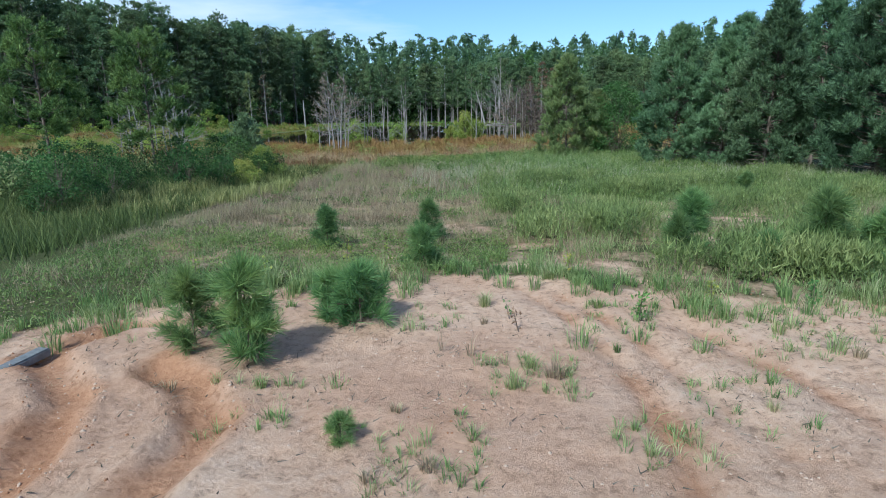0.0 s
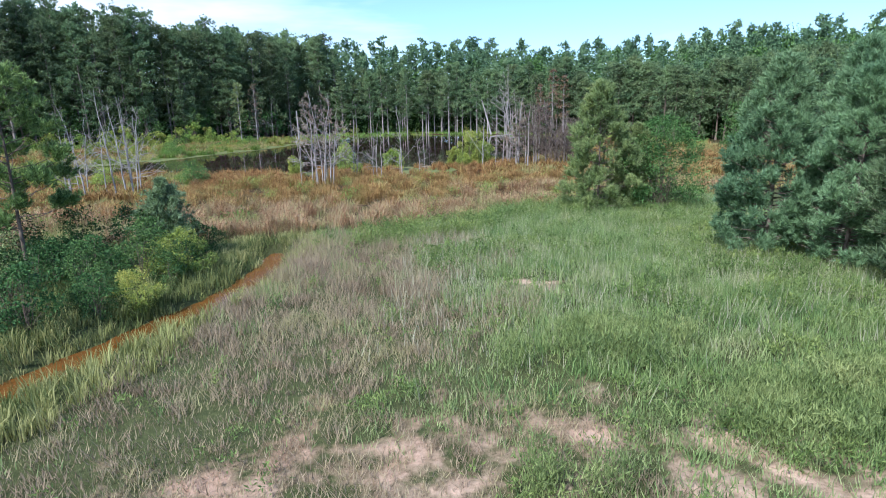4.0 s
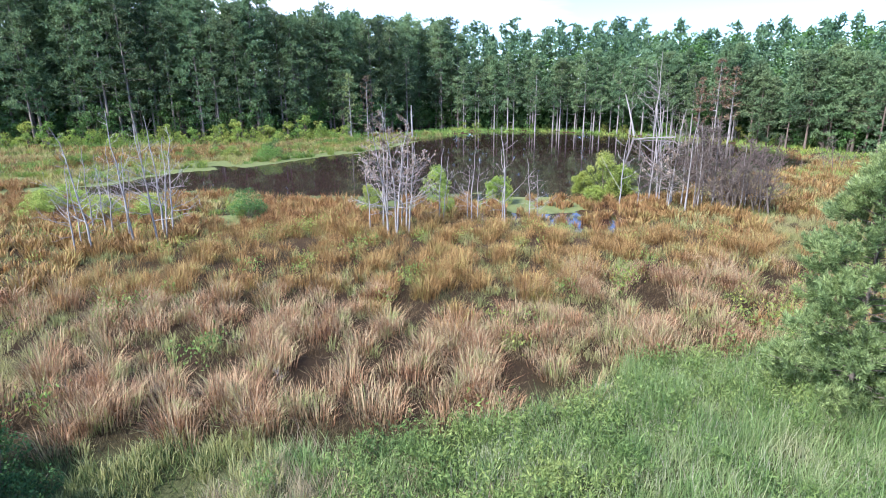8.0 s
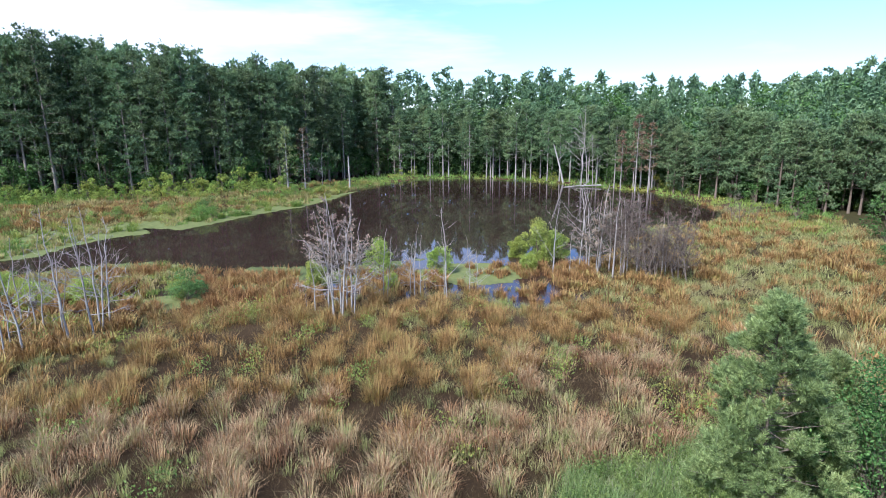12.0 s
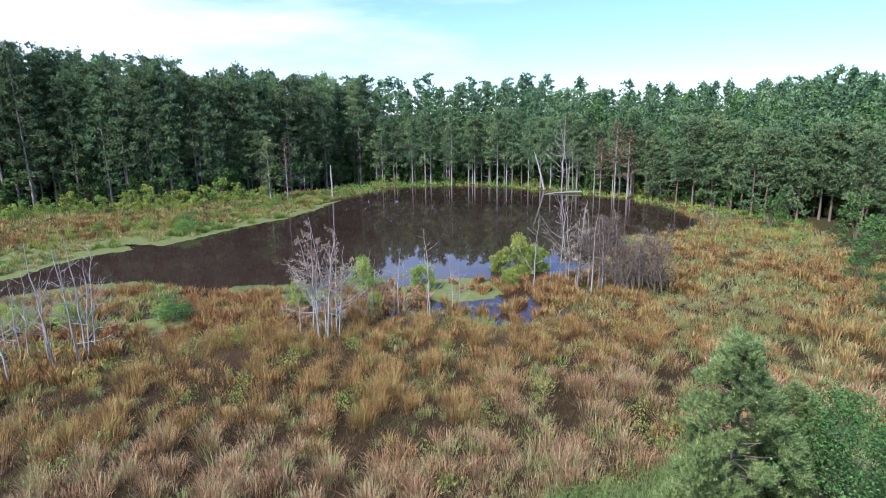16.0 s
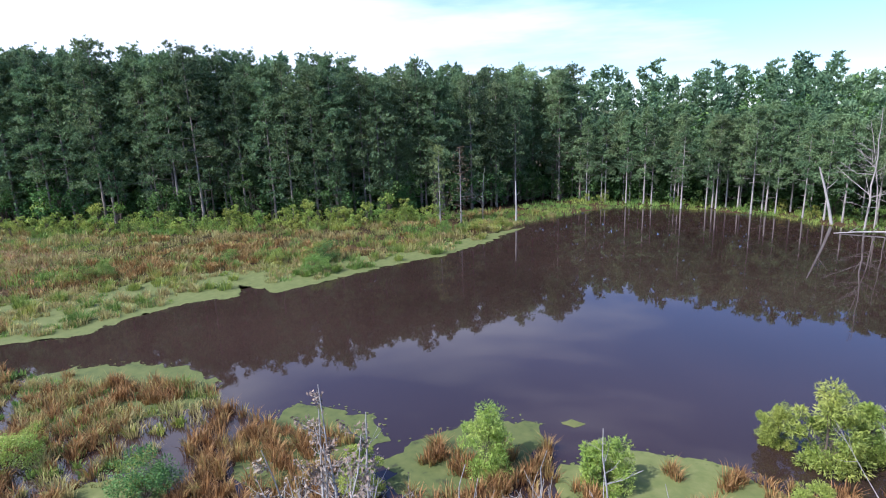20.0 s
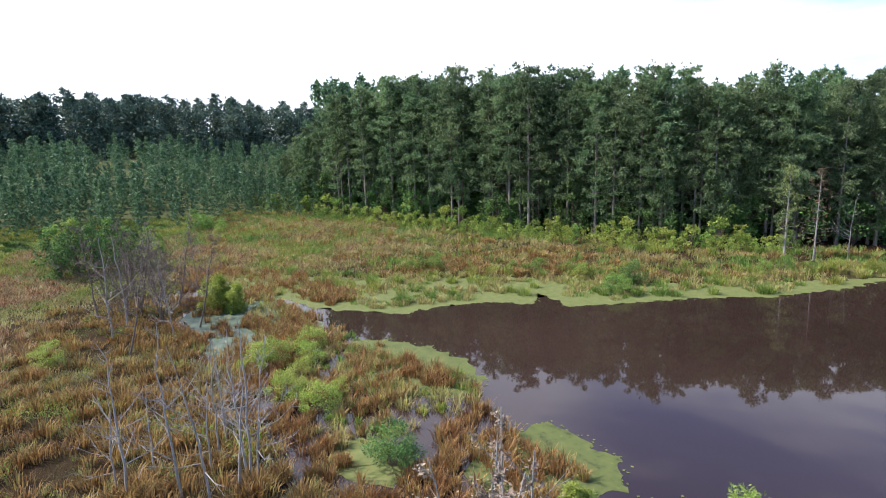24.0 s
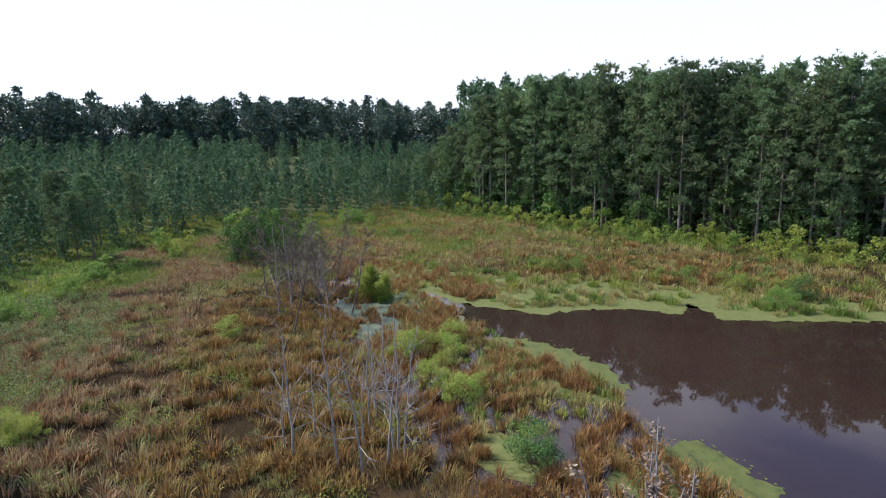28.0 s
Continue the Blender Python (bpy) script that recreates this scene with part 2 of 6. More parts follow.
M_LIGHTPINE = plant("light_pine_needles", [(0.1, (0.145, 0.205, 0.082)), (0.5, (0.275, 0.35, 0.135)), (0.9, (0.42, 0.475, 0.19))], 0.8, 0.8, 0.5, 0.42, 0.2)
M_OPENPINE = plant("yellowish_pine_needles", [(0.1, (0.09, 0.155, 0.05)), (0.5, (0.175, 0.26, 0.078)), (0.9, (0.29, 0.37, 0.12))], 0.8, 0.8, 0.5, 0.3, 0.2)
M_TAN = plant("tan_shore_grass", [(0.1, (0.28, 0.22, 0.085)), (0.5, (0.42, 0.34, 0.14)), (0.9, (0.36, 0.37, 0.12))], 0.2, 0.5, 0.7, 0.35, 0)
M_LITTER = plant("dead_litter", [(0.1, (0.06, 0.05, 0.035)), (0.5, (0.14, 0.115, 0.08)), (0.9, (0.24, 0.19, 0.13))], 1.5, 0.5, 0.9, 0.0, 0)
M_GRASS = plant("rise_grass", [(0.1, (0.13, 0.215, 0.075)), (0.4, (0.23, 0.325, 0.105)), (0.7, (0.34, 0.395, 0.16)), (0.95, (0.45, 0.43, 0.24))], 0.8, 0.6, 0.6, 0.42, 0)
M_PALEGRASS = plant("pale_seed_stalks", [(0.1, (0.40, 0.42, 0.25)), (0.5, (0.52, 0.50, 0.34)), (0.9, (0.58, 0.52, 0.38))], 0.3, 0.4, 0.7, 0.35, 0)
# Skyline leaves: distance haze is mixed into the colour as a paler blue-green
M_HAZED_WOOD = plant("hazed_wood_leaves", [(0.1, (0.06, 0.10, 0.075)), (0.5, (0.105, 0.155, 0.11)), (0.9, (0.16, 0.215, 0.14))], 0.03, 0.5, 0.6, 0.1, 0)
M_DRY = plant("dry_weeds", [(0.1, (0.22, 0.17, 0.10)), (0.5, (0.39, 0.31, 0.20)), (0.9, (0.36, 0.35, 0.16))], 0.6, 0.5, 0.8, 0.3, 0)
M_WEED = plant("goldenrod_leaves", [(0.1, (0.10, 0.16, 0.045)), (0.5, (0.19, 0.26, 0.07)), (0.9, (0.30, 0.345, 0.10))], 0.5, 0.5, 0.6, 0.4, 0)
# Grass beyond the ditch: the thicket's shade is painted in as a darker green
M_RANK_SHADED = plant("shaded_rank_grass_blades", [(0.1, (0.06, 0.10, 0.032)), (0.5, (0.115, 0.165, 0.05)), (0.9, (0.20, 0.235, 0.075))], 0.6, 0.7, 0.6, 0.35, 0)
M_PINE = plant("pine_needles", [(0.1, (0.082, 0.142, 0.068)), (0.5, (0.16, 0.235, 0.105)), (0.9, (0.265, 0.34, 0.15))], 0.3, 0.7, 0.5, 0.25, 0.35)
M_PINE_DEEP = plant("dark_pine_needles", [(0.1, (0.07, 0.132, 0.072)), (0.5, (0.13, 0.215, 0.105)), (0.9, (0.22, 0.305, 0.145))], 0.1, 0.7, 0.5, 0.25, 0.45)
# Lighter version of the dark needles: sun on the tall stand put into colour
M_PINE_SUNLIT = plant("sunlit_tall_pine_needles", [(0.1, (0.088, 0.148, 0.072)), (0.5, (0.168, 0.248, 0.113)), (0.9, (0.28, 0.355, 0.16))], 0.1, 0.8, 0.5, 0.3, 0.45)
M_FEATHER = plant("feathery_weed_leaves", [(0.1, (0.13, 0.19, 0.065)), (0.5, (0.22, 0.29, 0.095)), (0.9, (0.33, 0.37, 0.14))], 0.9, 0.7, 0.6, 0.35, 0)
M_SAPLING = plant("young_needles", [(0.1, (0.10, 0.19, 0.07)), (0.5, (0.18, 0.29, 0.10)), (0.9, (0.29, 0.38, 0.125))], 1.5, 0.5, 0.5, 0.4, 0.25)
M_LEAF = plant("broad_leaves", [(0.1, (0.05, 0.11, 0.032)), (0.5, (0.095, 0.18, 0.05)), (0.9, (0.16, 0.255, 0.072))], 0.3, 0.6, 0.6, 0.2, 0.35, 0.12)
# Dark shrub green, with the gloom of thicket and wood floor in the colour
M_THICKET_SHADED = plant("shaded_thicket_leaves", [(0.1, (0.038, 0.085, 0.028)), (0.5, (0.07, 0.138, 0.042)), (0.9, (0.13, 0.21, 0.06))], 0.4, 0.8, 0.6, 0.3, 0.5, 0.12)
M_WILLOW = plant("willow_leaves", [(0.1, (0.20, 0.30, 0.06)), (0.5, (0.34, 0.42, 0.085)), (0.9, (0.46, 0.48, 0.12))], 0.4, 0.5, 0.5, 0.4, 0.2)
M_SHRUB = plant("edge_shrub_leaves", [(0.1, (0.12, 0.22, 0.05)), (0.45, (0.21, 0.32, 0.07)), (0.8, (0.36, 0.38, 0.08)), (0.95, (0.42, 0.36, 0.09))], 0.12, 0.5, 0.5, 0.4, 0.35)
M_DUCKWEED = plant("duckweed", [(0.0, (0.05, 0.055, 0.025)), (0.22, (0.10, 0.118, 0.034)), (0.6, (0.13, 0.142, 0.042)), (0.95, (0.16, 0.165, 0.055))], 1.6, 0.2, 0.8, 0.0, 0)
M_REDNEEDLE = plant("browned_needles", [(0.1, (0.12, 0.075, 0.042)), (0.5, (0.21, 0.135, 0.08)), (0.9, (0.27, 0.19, 0.115))], 0.3, 0.5, 0.8, 0.1, 0.2)
M_TWIG = plant("dry_twig_leaves", [(0.1, (0.19, 0.14, 0.10)), (0.5, (0.31, 0.245, 0.18)), (0.9, (0.40, 0.32, 0.23))], 0.4, 0.5, 0.9, 0.1, 0.2)
M_BARK = bark("pine_bark", (0.095, 0.07, 0.05), (0.24, 0.19, 0.145))
M_PALE = bark("bleached_wood", (0.22, 0.20, 0.175), (0.48, 0.45, 0.41), 9.0)
M_TRUNK = bark("grey_pine_bark", (0.17, 0.14, 0.115), (0.34, 0.29, 0.245))
M_GREYWOOD = bark("grey_wood", (0.24, 0.215, 0.19), (0.44, 0.40, 0.36), 9.0)
M_DIM = bark("weathered_twigs", (0.12, 0.093, 0.072), (0.26, 0.208, 0.165), 9.0)
M_STONE = bark("weathered_block", (0.12, 0.125, 0.12), (0.30, 0.30, 0.29), 14.0)
M_CLOD = bark("sand_clod", (0.40, 0.28, 0.19), (0.58, 0.44, 0.33), 20.0)
M_CLAY = bark("clay_crumb", (0.26, 0.11, 0.05), (0.42, 0.22, 0.12), 20.0)


# ---- mesh tools ----
def mesh_of(name, verts, faces, mat, smooth=False):
    """One mesh from vertex rows and face rows (each array of faces has 3 or 4 corners)."""
    me = bpy.data.meshes.new(name)
    verts = np.asarray(verts, dtype=np.float32)
    groups = [np.asarray(f, dtype=np.int32) for f in faces if len(f)]
    loops = np.concatenate([g.ravel() for g in groups])
    sizes = np.concatenate([np.full(len(g), g.shape[1], dtype=np.int32) for g in groups])
    me.vertices.add(len(verts))
    me.vertices.foreach_set("co", verts.ravel())
    me.loops.add(len(loops))
    me.loops.foreach_set("vertex_index", loops)
    me.polygons.add(len(sizes))
    me.polygons.foreach_set("loop_start", np.concatenate([[0], np.cumsum(sizes)[:-1]]).astype(np.int32))
    me.polygons.foreach_set("loop_total", sizes)
    if smooth:
        me.polygons.foreach_set("use_smooth", np.ones(len(sizes), dtype=bool))
    me.update(calc_edges=True)
    me.validate()
    me.materials.append(mat)
    return me


def join(pieces):
    """Several (verts, tris, quads) as one."""
    v, t, q, n = [], [], [], 0
    for pv, pt, pq in pieces:
        v.append(pv)
        if len(pt):
            t.append(np.asarray(pt) + n)
        if len(pq):
            q.append(np.asarray(pq) + n)
        n += len(pv)
    none3, none4 = np.zeros((0, 3), int), np.zeros((0, 4), int)
    return np.concatenate(v), np.concatenate(t) if t else none3, np.concatenate(q) if q else none4


def moved(piece, x, y, z, size, turn):
    v, t, q = piece
    c, s = math.cos(turn), math.sin(turn)
    w = np.empty_like(v)
    w[:, 0], w[:, 1], w[:, 2] = (v[:, 0] * c - v[:, 1] * s) * size + x, (v[:, 0] * s + v[:, 1] * c) * size + y, v[:, 2] * size + z
    return w, t, q


def piece_mesh(name, piece, mat, smooth=False):
    return mesh_of(name, piece[0], [piece[1], piece[2]], mat, smooth)


def thing(name, x, y, z, label, category, group="", turn=0.0, size=1.0):
    ob = new(name)
    ob.empty_display_size = 0.2
    ob.matrix_basis = Matrix.LocRotScale((x, y, z), Euler((0, 0, turn)), (size, size, size))
    return tagged(ob, label, category, group)


def part(name, me, parent, label=""):
    ob = new(name, me)
    ob.parent = parent
    return tagged(ob, label)


def stuff(name, piece, mat, label, category):
    return tagged(new(name, piece_mesh(name, piece, mat)), label, category, kind="stuff")


def tube(points, radii, sides=6):
    """A tapered limb along points, closed at its tip."""
    p = np.asarray(points, float)
    r = np.asarray(radii, float)
    d = np.gradient(p, axis=0)
    d /= np.linalg.norm(d, axis=1)[:, None] + 1e-9
    up = np.where(np.abs(d[:, 2:3]) > 0.9, np.array([[1.0, 0, 0]]), np.array([[0, 0, 1.0]]))
    a = np.cross(d, up)
    a /= np.linalg.norm(a, axis=1)[:, None] + 1e-9
    b = np.cross(d, a)
    ang = np.linspace(0, 2 * math.pi, sides, endpoint=False)
    ring = p[:, None, :] + r[:, None, None] * (a[:, None, :] * np.cos(ang)[None, :, None] + b[:, None, :] * np.sin(ang)[None, :, None])
    v = ring.reshape(-1, 3)
    i, j = np.meshgrid(np.arange(len(p) - 1), np.arange(sides), indexing="ij")
    k = (j + 1) % sides
    q = np.stack([i * sides + j, i * sides + k, (i + 1) * sides + k, (i + 1) * sides + j], -1).reshape(-1, 4)
    return v, np.zeros((0, 3), int), q


def unit(v):
    return v / (np.linalg.norm(v, axis=-1, keepdims=True) + 1e-9)


def blades(rng, root, height, width, lean, curl=0.5):
    """Grass blades: root rows, height, width, lean (sideways vectors as a share of the height)."""
    n = len(root)
    side = unit(np.stack([-lean[:, 1], lean[:, 0], np.zeros(n)], 1) + rng.normal(0, 0.25, (n, 3)) * [1, 1, 0.1])
    h, w = height[:, None], width[:, None]
    flat = np.concatenate([lean, np.zeros((n, 1))], 1)
    mid = root + np.array([0, 0, 1.0]) * h * 0.58 + flat * h * 0.5 * (1 - curl)
    tip = root + np.array([0, 0, 1.0]) * h * (1 - 0.25 * curl) + flat * h
    v = np.stack([root - side * w / 2, root + side * w / 2, mid - side * w * 0.4, mid + side * w * 0.4, tip], 1).reshape(-1, 3)
    o = np.arange(n)[:, None] * 5
    return v, np.concatenate([o + [2, 3, 4]]), np.concatenate([o + [0, 1, 3, 2]])


def straws(rng, root, height, width, lean):
    """Cheap blades of one triangle each."""
    n = len(root)
    a = rng.uniform(0, math.pi, n)
    side = np.stack([np.cos(a), np.sin(a), np.zeros(n)], 1) * width[:, None] / 2
    tip = root + np.column_stack([lean * height[:, None], height])
    return np.stack([root - side, root + side, tip], 1).reshape(-1, 3), np.arange(n * 3).reshape(-1, 3), np.zeros((0, 4), int)


def tussocks(rng, centre, radius, height, per, width, spread=0.55):
    """Clumps of blades that fan out from their centres. radius, height: one for each clump."""
    n = len(centre)
    idx = np.repeat(np.arange(n), per)
    ang, rad = rng.uniform(0, 2 * math.pi, n * per), np.sqrt(rng.uniform(0, 1, n * per))
    out = np.stack([np.cos(ang), np.sin(ang)], 1)
    root = centre[idx].copy()
    root[:, :2] += out * (rad * radius[idx] * 0.42)[:, None]
    h = height[idx] * rng.uniform(0.55, 1.1, n * per) * (1.1 - 0.35 * rad)
    lean = out * (rad * spread)[:, None] + rng.normal(0, 0.14, (n * per, 2))
    return blades(rng, root, h, np.full(n * per, width) * rng.uniform(0.7, 1.3, n * per), lean)


def spikes(rng, at, way, per, length, width, open_=0.7):
    """Tufts of needles: per narrow triangles from each place, fanned about its way."""
    n = len(at) * per
    p, d = np.repeat(at, per, 0), np.repeat(way, per, 0)
    d = unit(d + rng.normal(0, open_, (n, 3)))
    s = unit(np.cross(d, rng.normal(0, 1, (n, 3))))
    l = length * rng.uniform(0.6, 1.15, (n, 1))
    b = p + d * l * rng.uniform(0.0, 0.25, (n, 1))
    v = np.stack([b - s * width / 2, b + s * width / 2, b + d * l], 1).reshape(-1, 3)
    return v, np.arange(n * 3).reshape(-1, 3), np.zeros((0, 4), int)


def leaves(rng, at, way, length, width, droop=0.3):
    """Broad leaves: one folded diamond at each place."""
    n = len(at)
    d = unit(way + rng.normal(0, 0.6, (n, 3)) - np.array([0, 0, droop]))
    s = unit(np.cross(d, rng.normal(0, 1, (n, 3)) + np.array([0, 0, 1.5])))
    up = np.cross(s, d)
    l, w = length * rng.uniform(0.6, 1.2, (n, 1)), width * rng.uniform(0.7, 1.2, (n, 1))
    v = np.stack([at, at + d * l * 0.45 + s * w / 2 + up * w * 0.15, at + d * l, at + d * l * 0.45 - s * w / 2 + up * w * 0.15], 1).reshape(-1, 3)
    o = np.arange(n)[:, None] * 4
    return v, np.concatenate([o + [0, 1, 2], o + [0, 2, 3]]), np.zeros((0, 4), int)


def pine(rng, height, base, reach, whorls, arms, tufts, per, length, width, stem, lean=0.02, round_top=0.5, open_=0.7, limbs=True, lumps=0):
    """A pine: trunk with limbs, and the crown of needle tufts. base: share of bare trunk; reach: longest limb."""
    zz = np.linspace(0, height, 9)
    wander = np.cumsum(rng.normal(0, lean * height / 9, (9, 2)), 0) * (zz / height)[:, None]
    spine = np.stack([wander[:, 0], wander[:, 1], zz], 1)
    wood, at, way = [tube(spine, stem * (1 - 0.86 * zz / height) * np.where(zz == 0, 1.25, 1.0), 7 if limbs else 3)], [], []
    for w in range(whorls):
        f = (w + rng.uniform(0, 0.8)) / whorls
        z = height * (base + (1 - base) * f * 0.985)
        o = np.array([np.interp(z, zz, spine[:, 0]), np.interp(z, zz, spine[:, 1]), z])
        full = reach * (1 - f) ** round_top * (0.45 + 0.55 * min(1.0, f * 4 + 0.2))
        for _ in range(arms):
            a, l = rng.uniform(0, 2 * math.pi), full * rng.uniform(0.55, 1.1)
            rise = rng.uniform(-0.05, 0.35) + 0.55 * f
            flat = np.array([math.cos(a), math.sin(a), 0])
            mid, tip = o + flat * l * 0.55 + [0, 0, rise * l * 0.35], o + flat * l + [0, 0, rise * l]
            if limbs:
                wood.append(tube([o, mid, tip], [stem * 0.28 * (1 - f * 0.6), stem * 0.18 * (1 - f * 0.6), 0.006], 3))
            s = np.sqrt(rng.uniform(0.08, 1, tufts))[:, None]
            pos = np.where(s < 0.55, o + (mid - o) * s / 0.55, mid + (tip - mid) * (s - 0.55) / 0.45)
            pos = pos + rng.normal(0, 1, (tufts, 3)) * [0.16, 0.16, 0.09] * max(l, 0.25)
            at.append(pos)
            way.append(unit(np.tile(flat * 0.7 + [0, 0, 0.55], (tufts, 1)) + rng.normal(0, 0.3, (tufts, 3))))
    for _ in range(lumps):
        f, a = rng.uniform(0.12, 0.96), rng.uniform(0, 2 * math.pi)
        r = reach * (1 - f) ** round_top * (0.45 + 0.55 * min(1.0, f * 4 + 0.2)) * rng.uniform(0.3, 0.8)
        z = height * (base + (1 - base) * f)
        o = np.array([np.interp(z, zz, spine[:, 0]) + math.cos(a) * r, np.interp(z, zz, spine[:, 1]) + math.sin(a) * r, z])
        at.append(o + rng.normal(0, 1, (14, 3)) * [0.2 * reach, 0.2 * reach, 0.12 * reach])
        way.append(unit(rng.normal(0, 0.5, (14, 3)) + [0, 0, 0.6]))
    top = spine[-1] + rng.normal(0, 0.05 * reach, (6, 3)) - [0, 0, 0.1 * reach]
    at.append(top)
    way.append(np.tile([0, 0, 1.0], (6, 1)))
    return join(wood), spikes(rng, np.concatenate(at), np.concatenate(way), per, length, width, open_)


def tiered(rng, height, base, reach, limbs, tufts, per, length, width, stem, lean=0.012, cone=0.55, plate=0.34, wooden=True, stubs=0, puffs=3):
    """A pine whose needles stand in puffs along its limbs, with dark gaps between them."""
    zz = np.linspace(0, height, 9)
    wander = np.cumsum(rng.normal(0, lean * height / 9, (9, 2)), 0) * (zz / height)[:, None]
    spine = np.stack([wander[:, 0], wander[:, 1], zz], 1)
    wood, at, way = [tube(spine, stem * (1 - 0.86 * zz / height) * np.where(zz == 0, 1.25, 1.0), 7 if wooden else 3)], [], []
    turn = rng.uniform(0, 6.28)
    for k in range(limbs + stubs):
        bare = k >= limbs
        f = ((k + rng.uniform(0, 1)) / limbs) ** 0.85 if not bare else 0.0
        z = height * (base + (1 - base) * f) if not bare else height * base * rng.uniform(0.45, 1.0)
        o = np.array([np.interp(z, zz, spine[:, 0]), np.interp(z, zz, spine[:, 1]), z])
        turn += 2.4 + rng.normal(0, 0.5)
        l = reach * min(1.0, 0.55 + 1.6 * f) * (1 - f) ** cone * rng.uniform(0.45, 1.12) + 0.06 * reach
        if bare:
            l = reach * rng.uniform(0.15, 0.45)
        flat = np.array([math.cos(turn), math.sin(turn), 0.0])
        rise = rng.uniform(-0.12, 0.22) + 0.35 * f
        mid, tip = o + flat * l * 0.55 + [0, 0, rise * l * 0.3], o + flat * l + [0, 0, rise * l]
        if wooden:
            wood.append(tube([o, mid, tip], [stem * 0.24 * (1 - f * 0.6), stem * 0.15 * (1 - f * 0.6), 0.008], 3))
        if bare:
            continue
        big = plate * reach * (0.55 + 0.55 * l / reach)
        ball = unit(rng.normal(0, 1, (tufts, 3))) * rng.uniform(0.3, 1, (tufts, 1)) ** 0.5
        cores = o + (tip - o) * rng.uniform(0.42, 1.0, (puffs, 1)) + rng.normal(0, 0.5 * big, (puffs, 3)) * [1, 1, 0.3]
        at.append(cores[rng.integers(puffs, size=tufts)] + ball * [big * 0.5, big * 0.5, big * 0.3])
        way.append(unit(ball * 0.8 + flat * 0.25 + [0, 0, 0.55]))
    at.append(spine[-1] + rng.normal(0, 1, (tufts, 3)) * [0.10 * reach, 0.10 * reach, 0.16 * reach] - [0, 0, 0.15 * reach])
    way.append(np.tile([0, 0, 1.0], (tufts, 1)))
    return join(wood), spikes(rng, np.concatenate(at), np.concatenate(way), per, length, width, 0.8)


def bushy(rng, height, reach, limbs, shoots, per, length, width, stem, cone=0.8, low=0.03, share=0.15):
    """A young pine in full leaf: limbs that end in upturned shoots, each a brush of needles."""
    zz = np.linspace(0, height, 9)
    wander = np.cumsum(rng.normal(0, 0.012 * height / 3, (9, 2)), 0) * (zz / height)[:, None]
    spine = np.stack([wander[:, 0], wander[:, 1], zz], 1)
    wood, base, ways, turn = [tube(spine, stem * (1 - 0.85 * zz / height), 7)], [], [], 0.0
    for k in range(limbs):
        f = low + (0.98 - low) * ((k + rng.uniform(0, 1)) / limbs) ** 0.95
        o = np.array([np.interp(f * height, zz, spine[:, 0]), np.interp(f * height, zz, spine[:, 1]), f * height])
        turn += 2.4 + rng.normal(0, 0.4)
        flat = np.array([math.cos(turn), math.sin(turn), 0.0])
        l = reach * min(1.0, 0.62 + 1.3 * f) * (1 - f) ** cone * rng.choice([0.6, 0.85, 1.0, 1.15]) + 0.10
        rise = rng.uniform(0.0, 0.3) + 0.5 * f
        tip = o + flat * l + [0, 0, rise * l]
        mid = (o + tip) / 2 - [0, 0, 0.06 * l]
        wood.append(tube([o, mid, tip], [stem * 0.26, stem * 0.17, 0.008], 3))
        n = max(4, int(shoots * (0.35 + 0.8 * l / reach)))
        ball = unit(rng.normal(0, 1, (n, 3))) * rng.uniform(0.35, 1.0, (n, 1))
        lobe = 0.10 + share * reach * (0.45 + 0.6 * l / reach)
        base.append(o + (tip - o) * 0.82 + ball * [lobe, lobe, lobe * 0.75])
        ways.append(unit(flat * 0.35 + ball * 0.55 + [0, 0, 0.75] + rng.normal(0, 0.15, (n, 3))))
    base.append(spine[-1] - [0, 0, 0.1] + rng.normal(0, 0.05, (4, 3)))
    ways.append(unit(np.array([0, 0, 1.0]) + rng.normal(0, 0.15, (4, 3))))
    b, w = np.concatenate(base), np.concatenate(ways)
    b2, w2 = np.repeat(b, per, 0), np.repeat(w, per, 0)
    up = rng.uniform(0, 1, (len(b2), 1))
    out = unit(np.cross(w2, rng.normal(0, 1, b2.shape)))
    return join(wood), spikes(rng, b2 + w2 * up * length * 1.7, unit(w2 * (0.5 + 0.5 * up) + out * 0.65), 1, length, width, 0.12)


def broad_crown(rng, height, low, reach, lumps, per_lump, size, stem, flat=0.8, slim=0.6):
    """A broad-leaved tree or bush: stems to lumps of leaves, with gaps between the lumps."""
    wood, at, way = [], [], []
    for _ in range(lumps):
        a, f = rng.uniform(0, 2 * math.pi), rng.uniform(0, 1)
        z = low + (height - low) * f
        r = reach * math.sqrt(max(0.05, 1 - (2 * f - 0.85) ** 2 * 0.75)) * math.sqrt(rng.uniform(0.1, 1))
        c = np.array([math.cos(a) * r, math.sin(a) * r, z])
        wood.append(tube([[0, 0, 0], [c[0] * 0.35, c[1] * 0.35, z * 0.55], c], [stem, stem * 0.5, 0.006], 4))
        k = rng.normal(0, 1, (per_lump, 3))
        k = unit(k) * rng.uniform(0.25, 1, (per_lump, 1)) ** 0.5
        b = reach * rng.uniform(0.18, 0.44)
        at.append(c + k * [b, b, b * flat])
        way.append(unit(k + [0, 0, 0.3]))
    return join(wood), leaves(rng, np.concatenate(at), np.concatenate(way), size, size * slim)


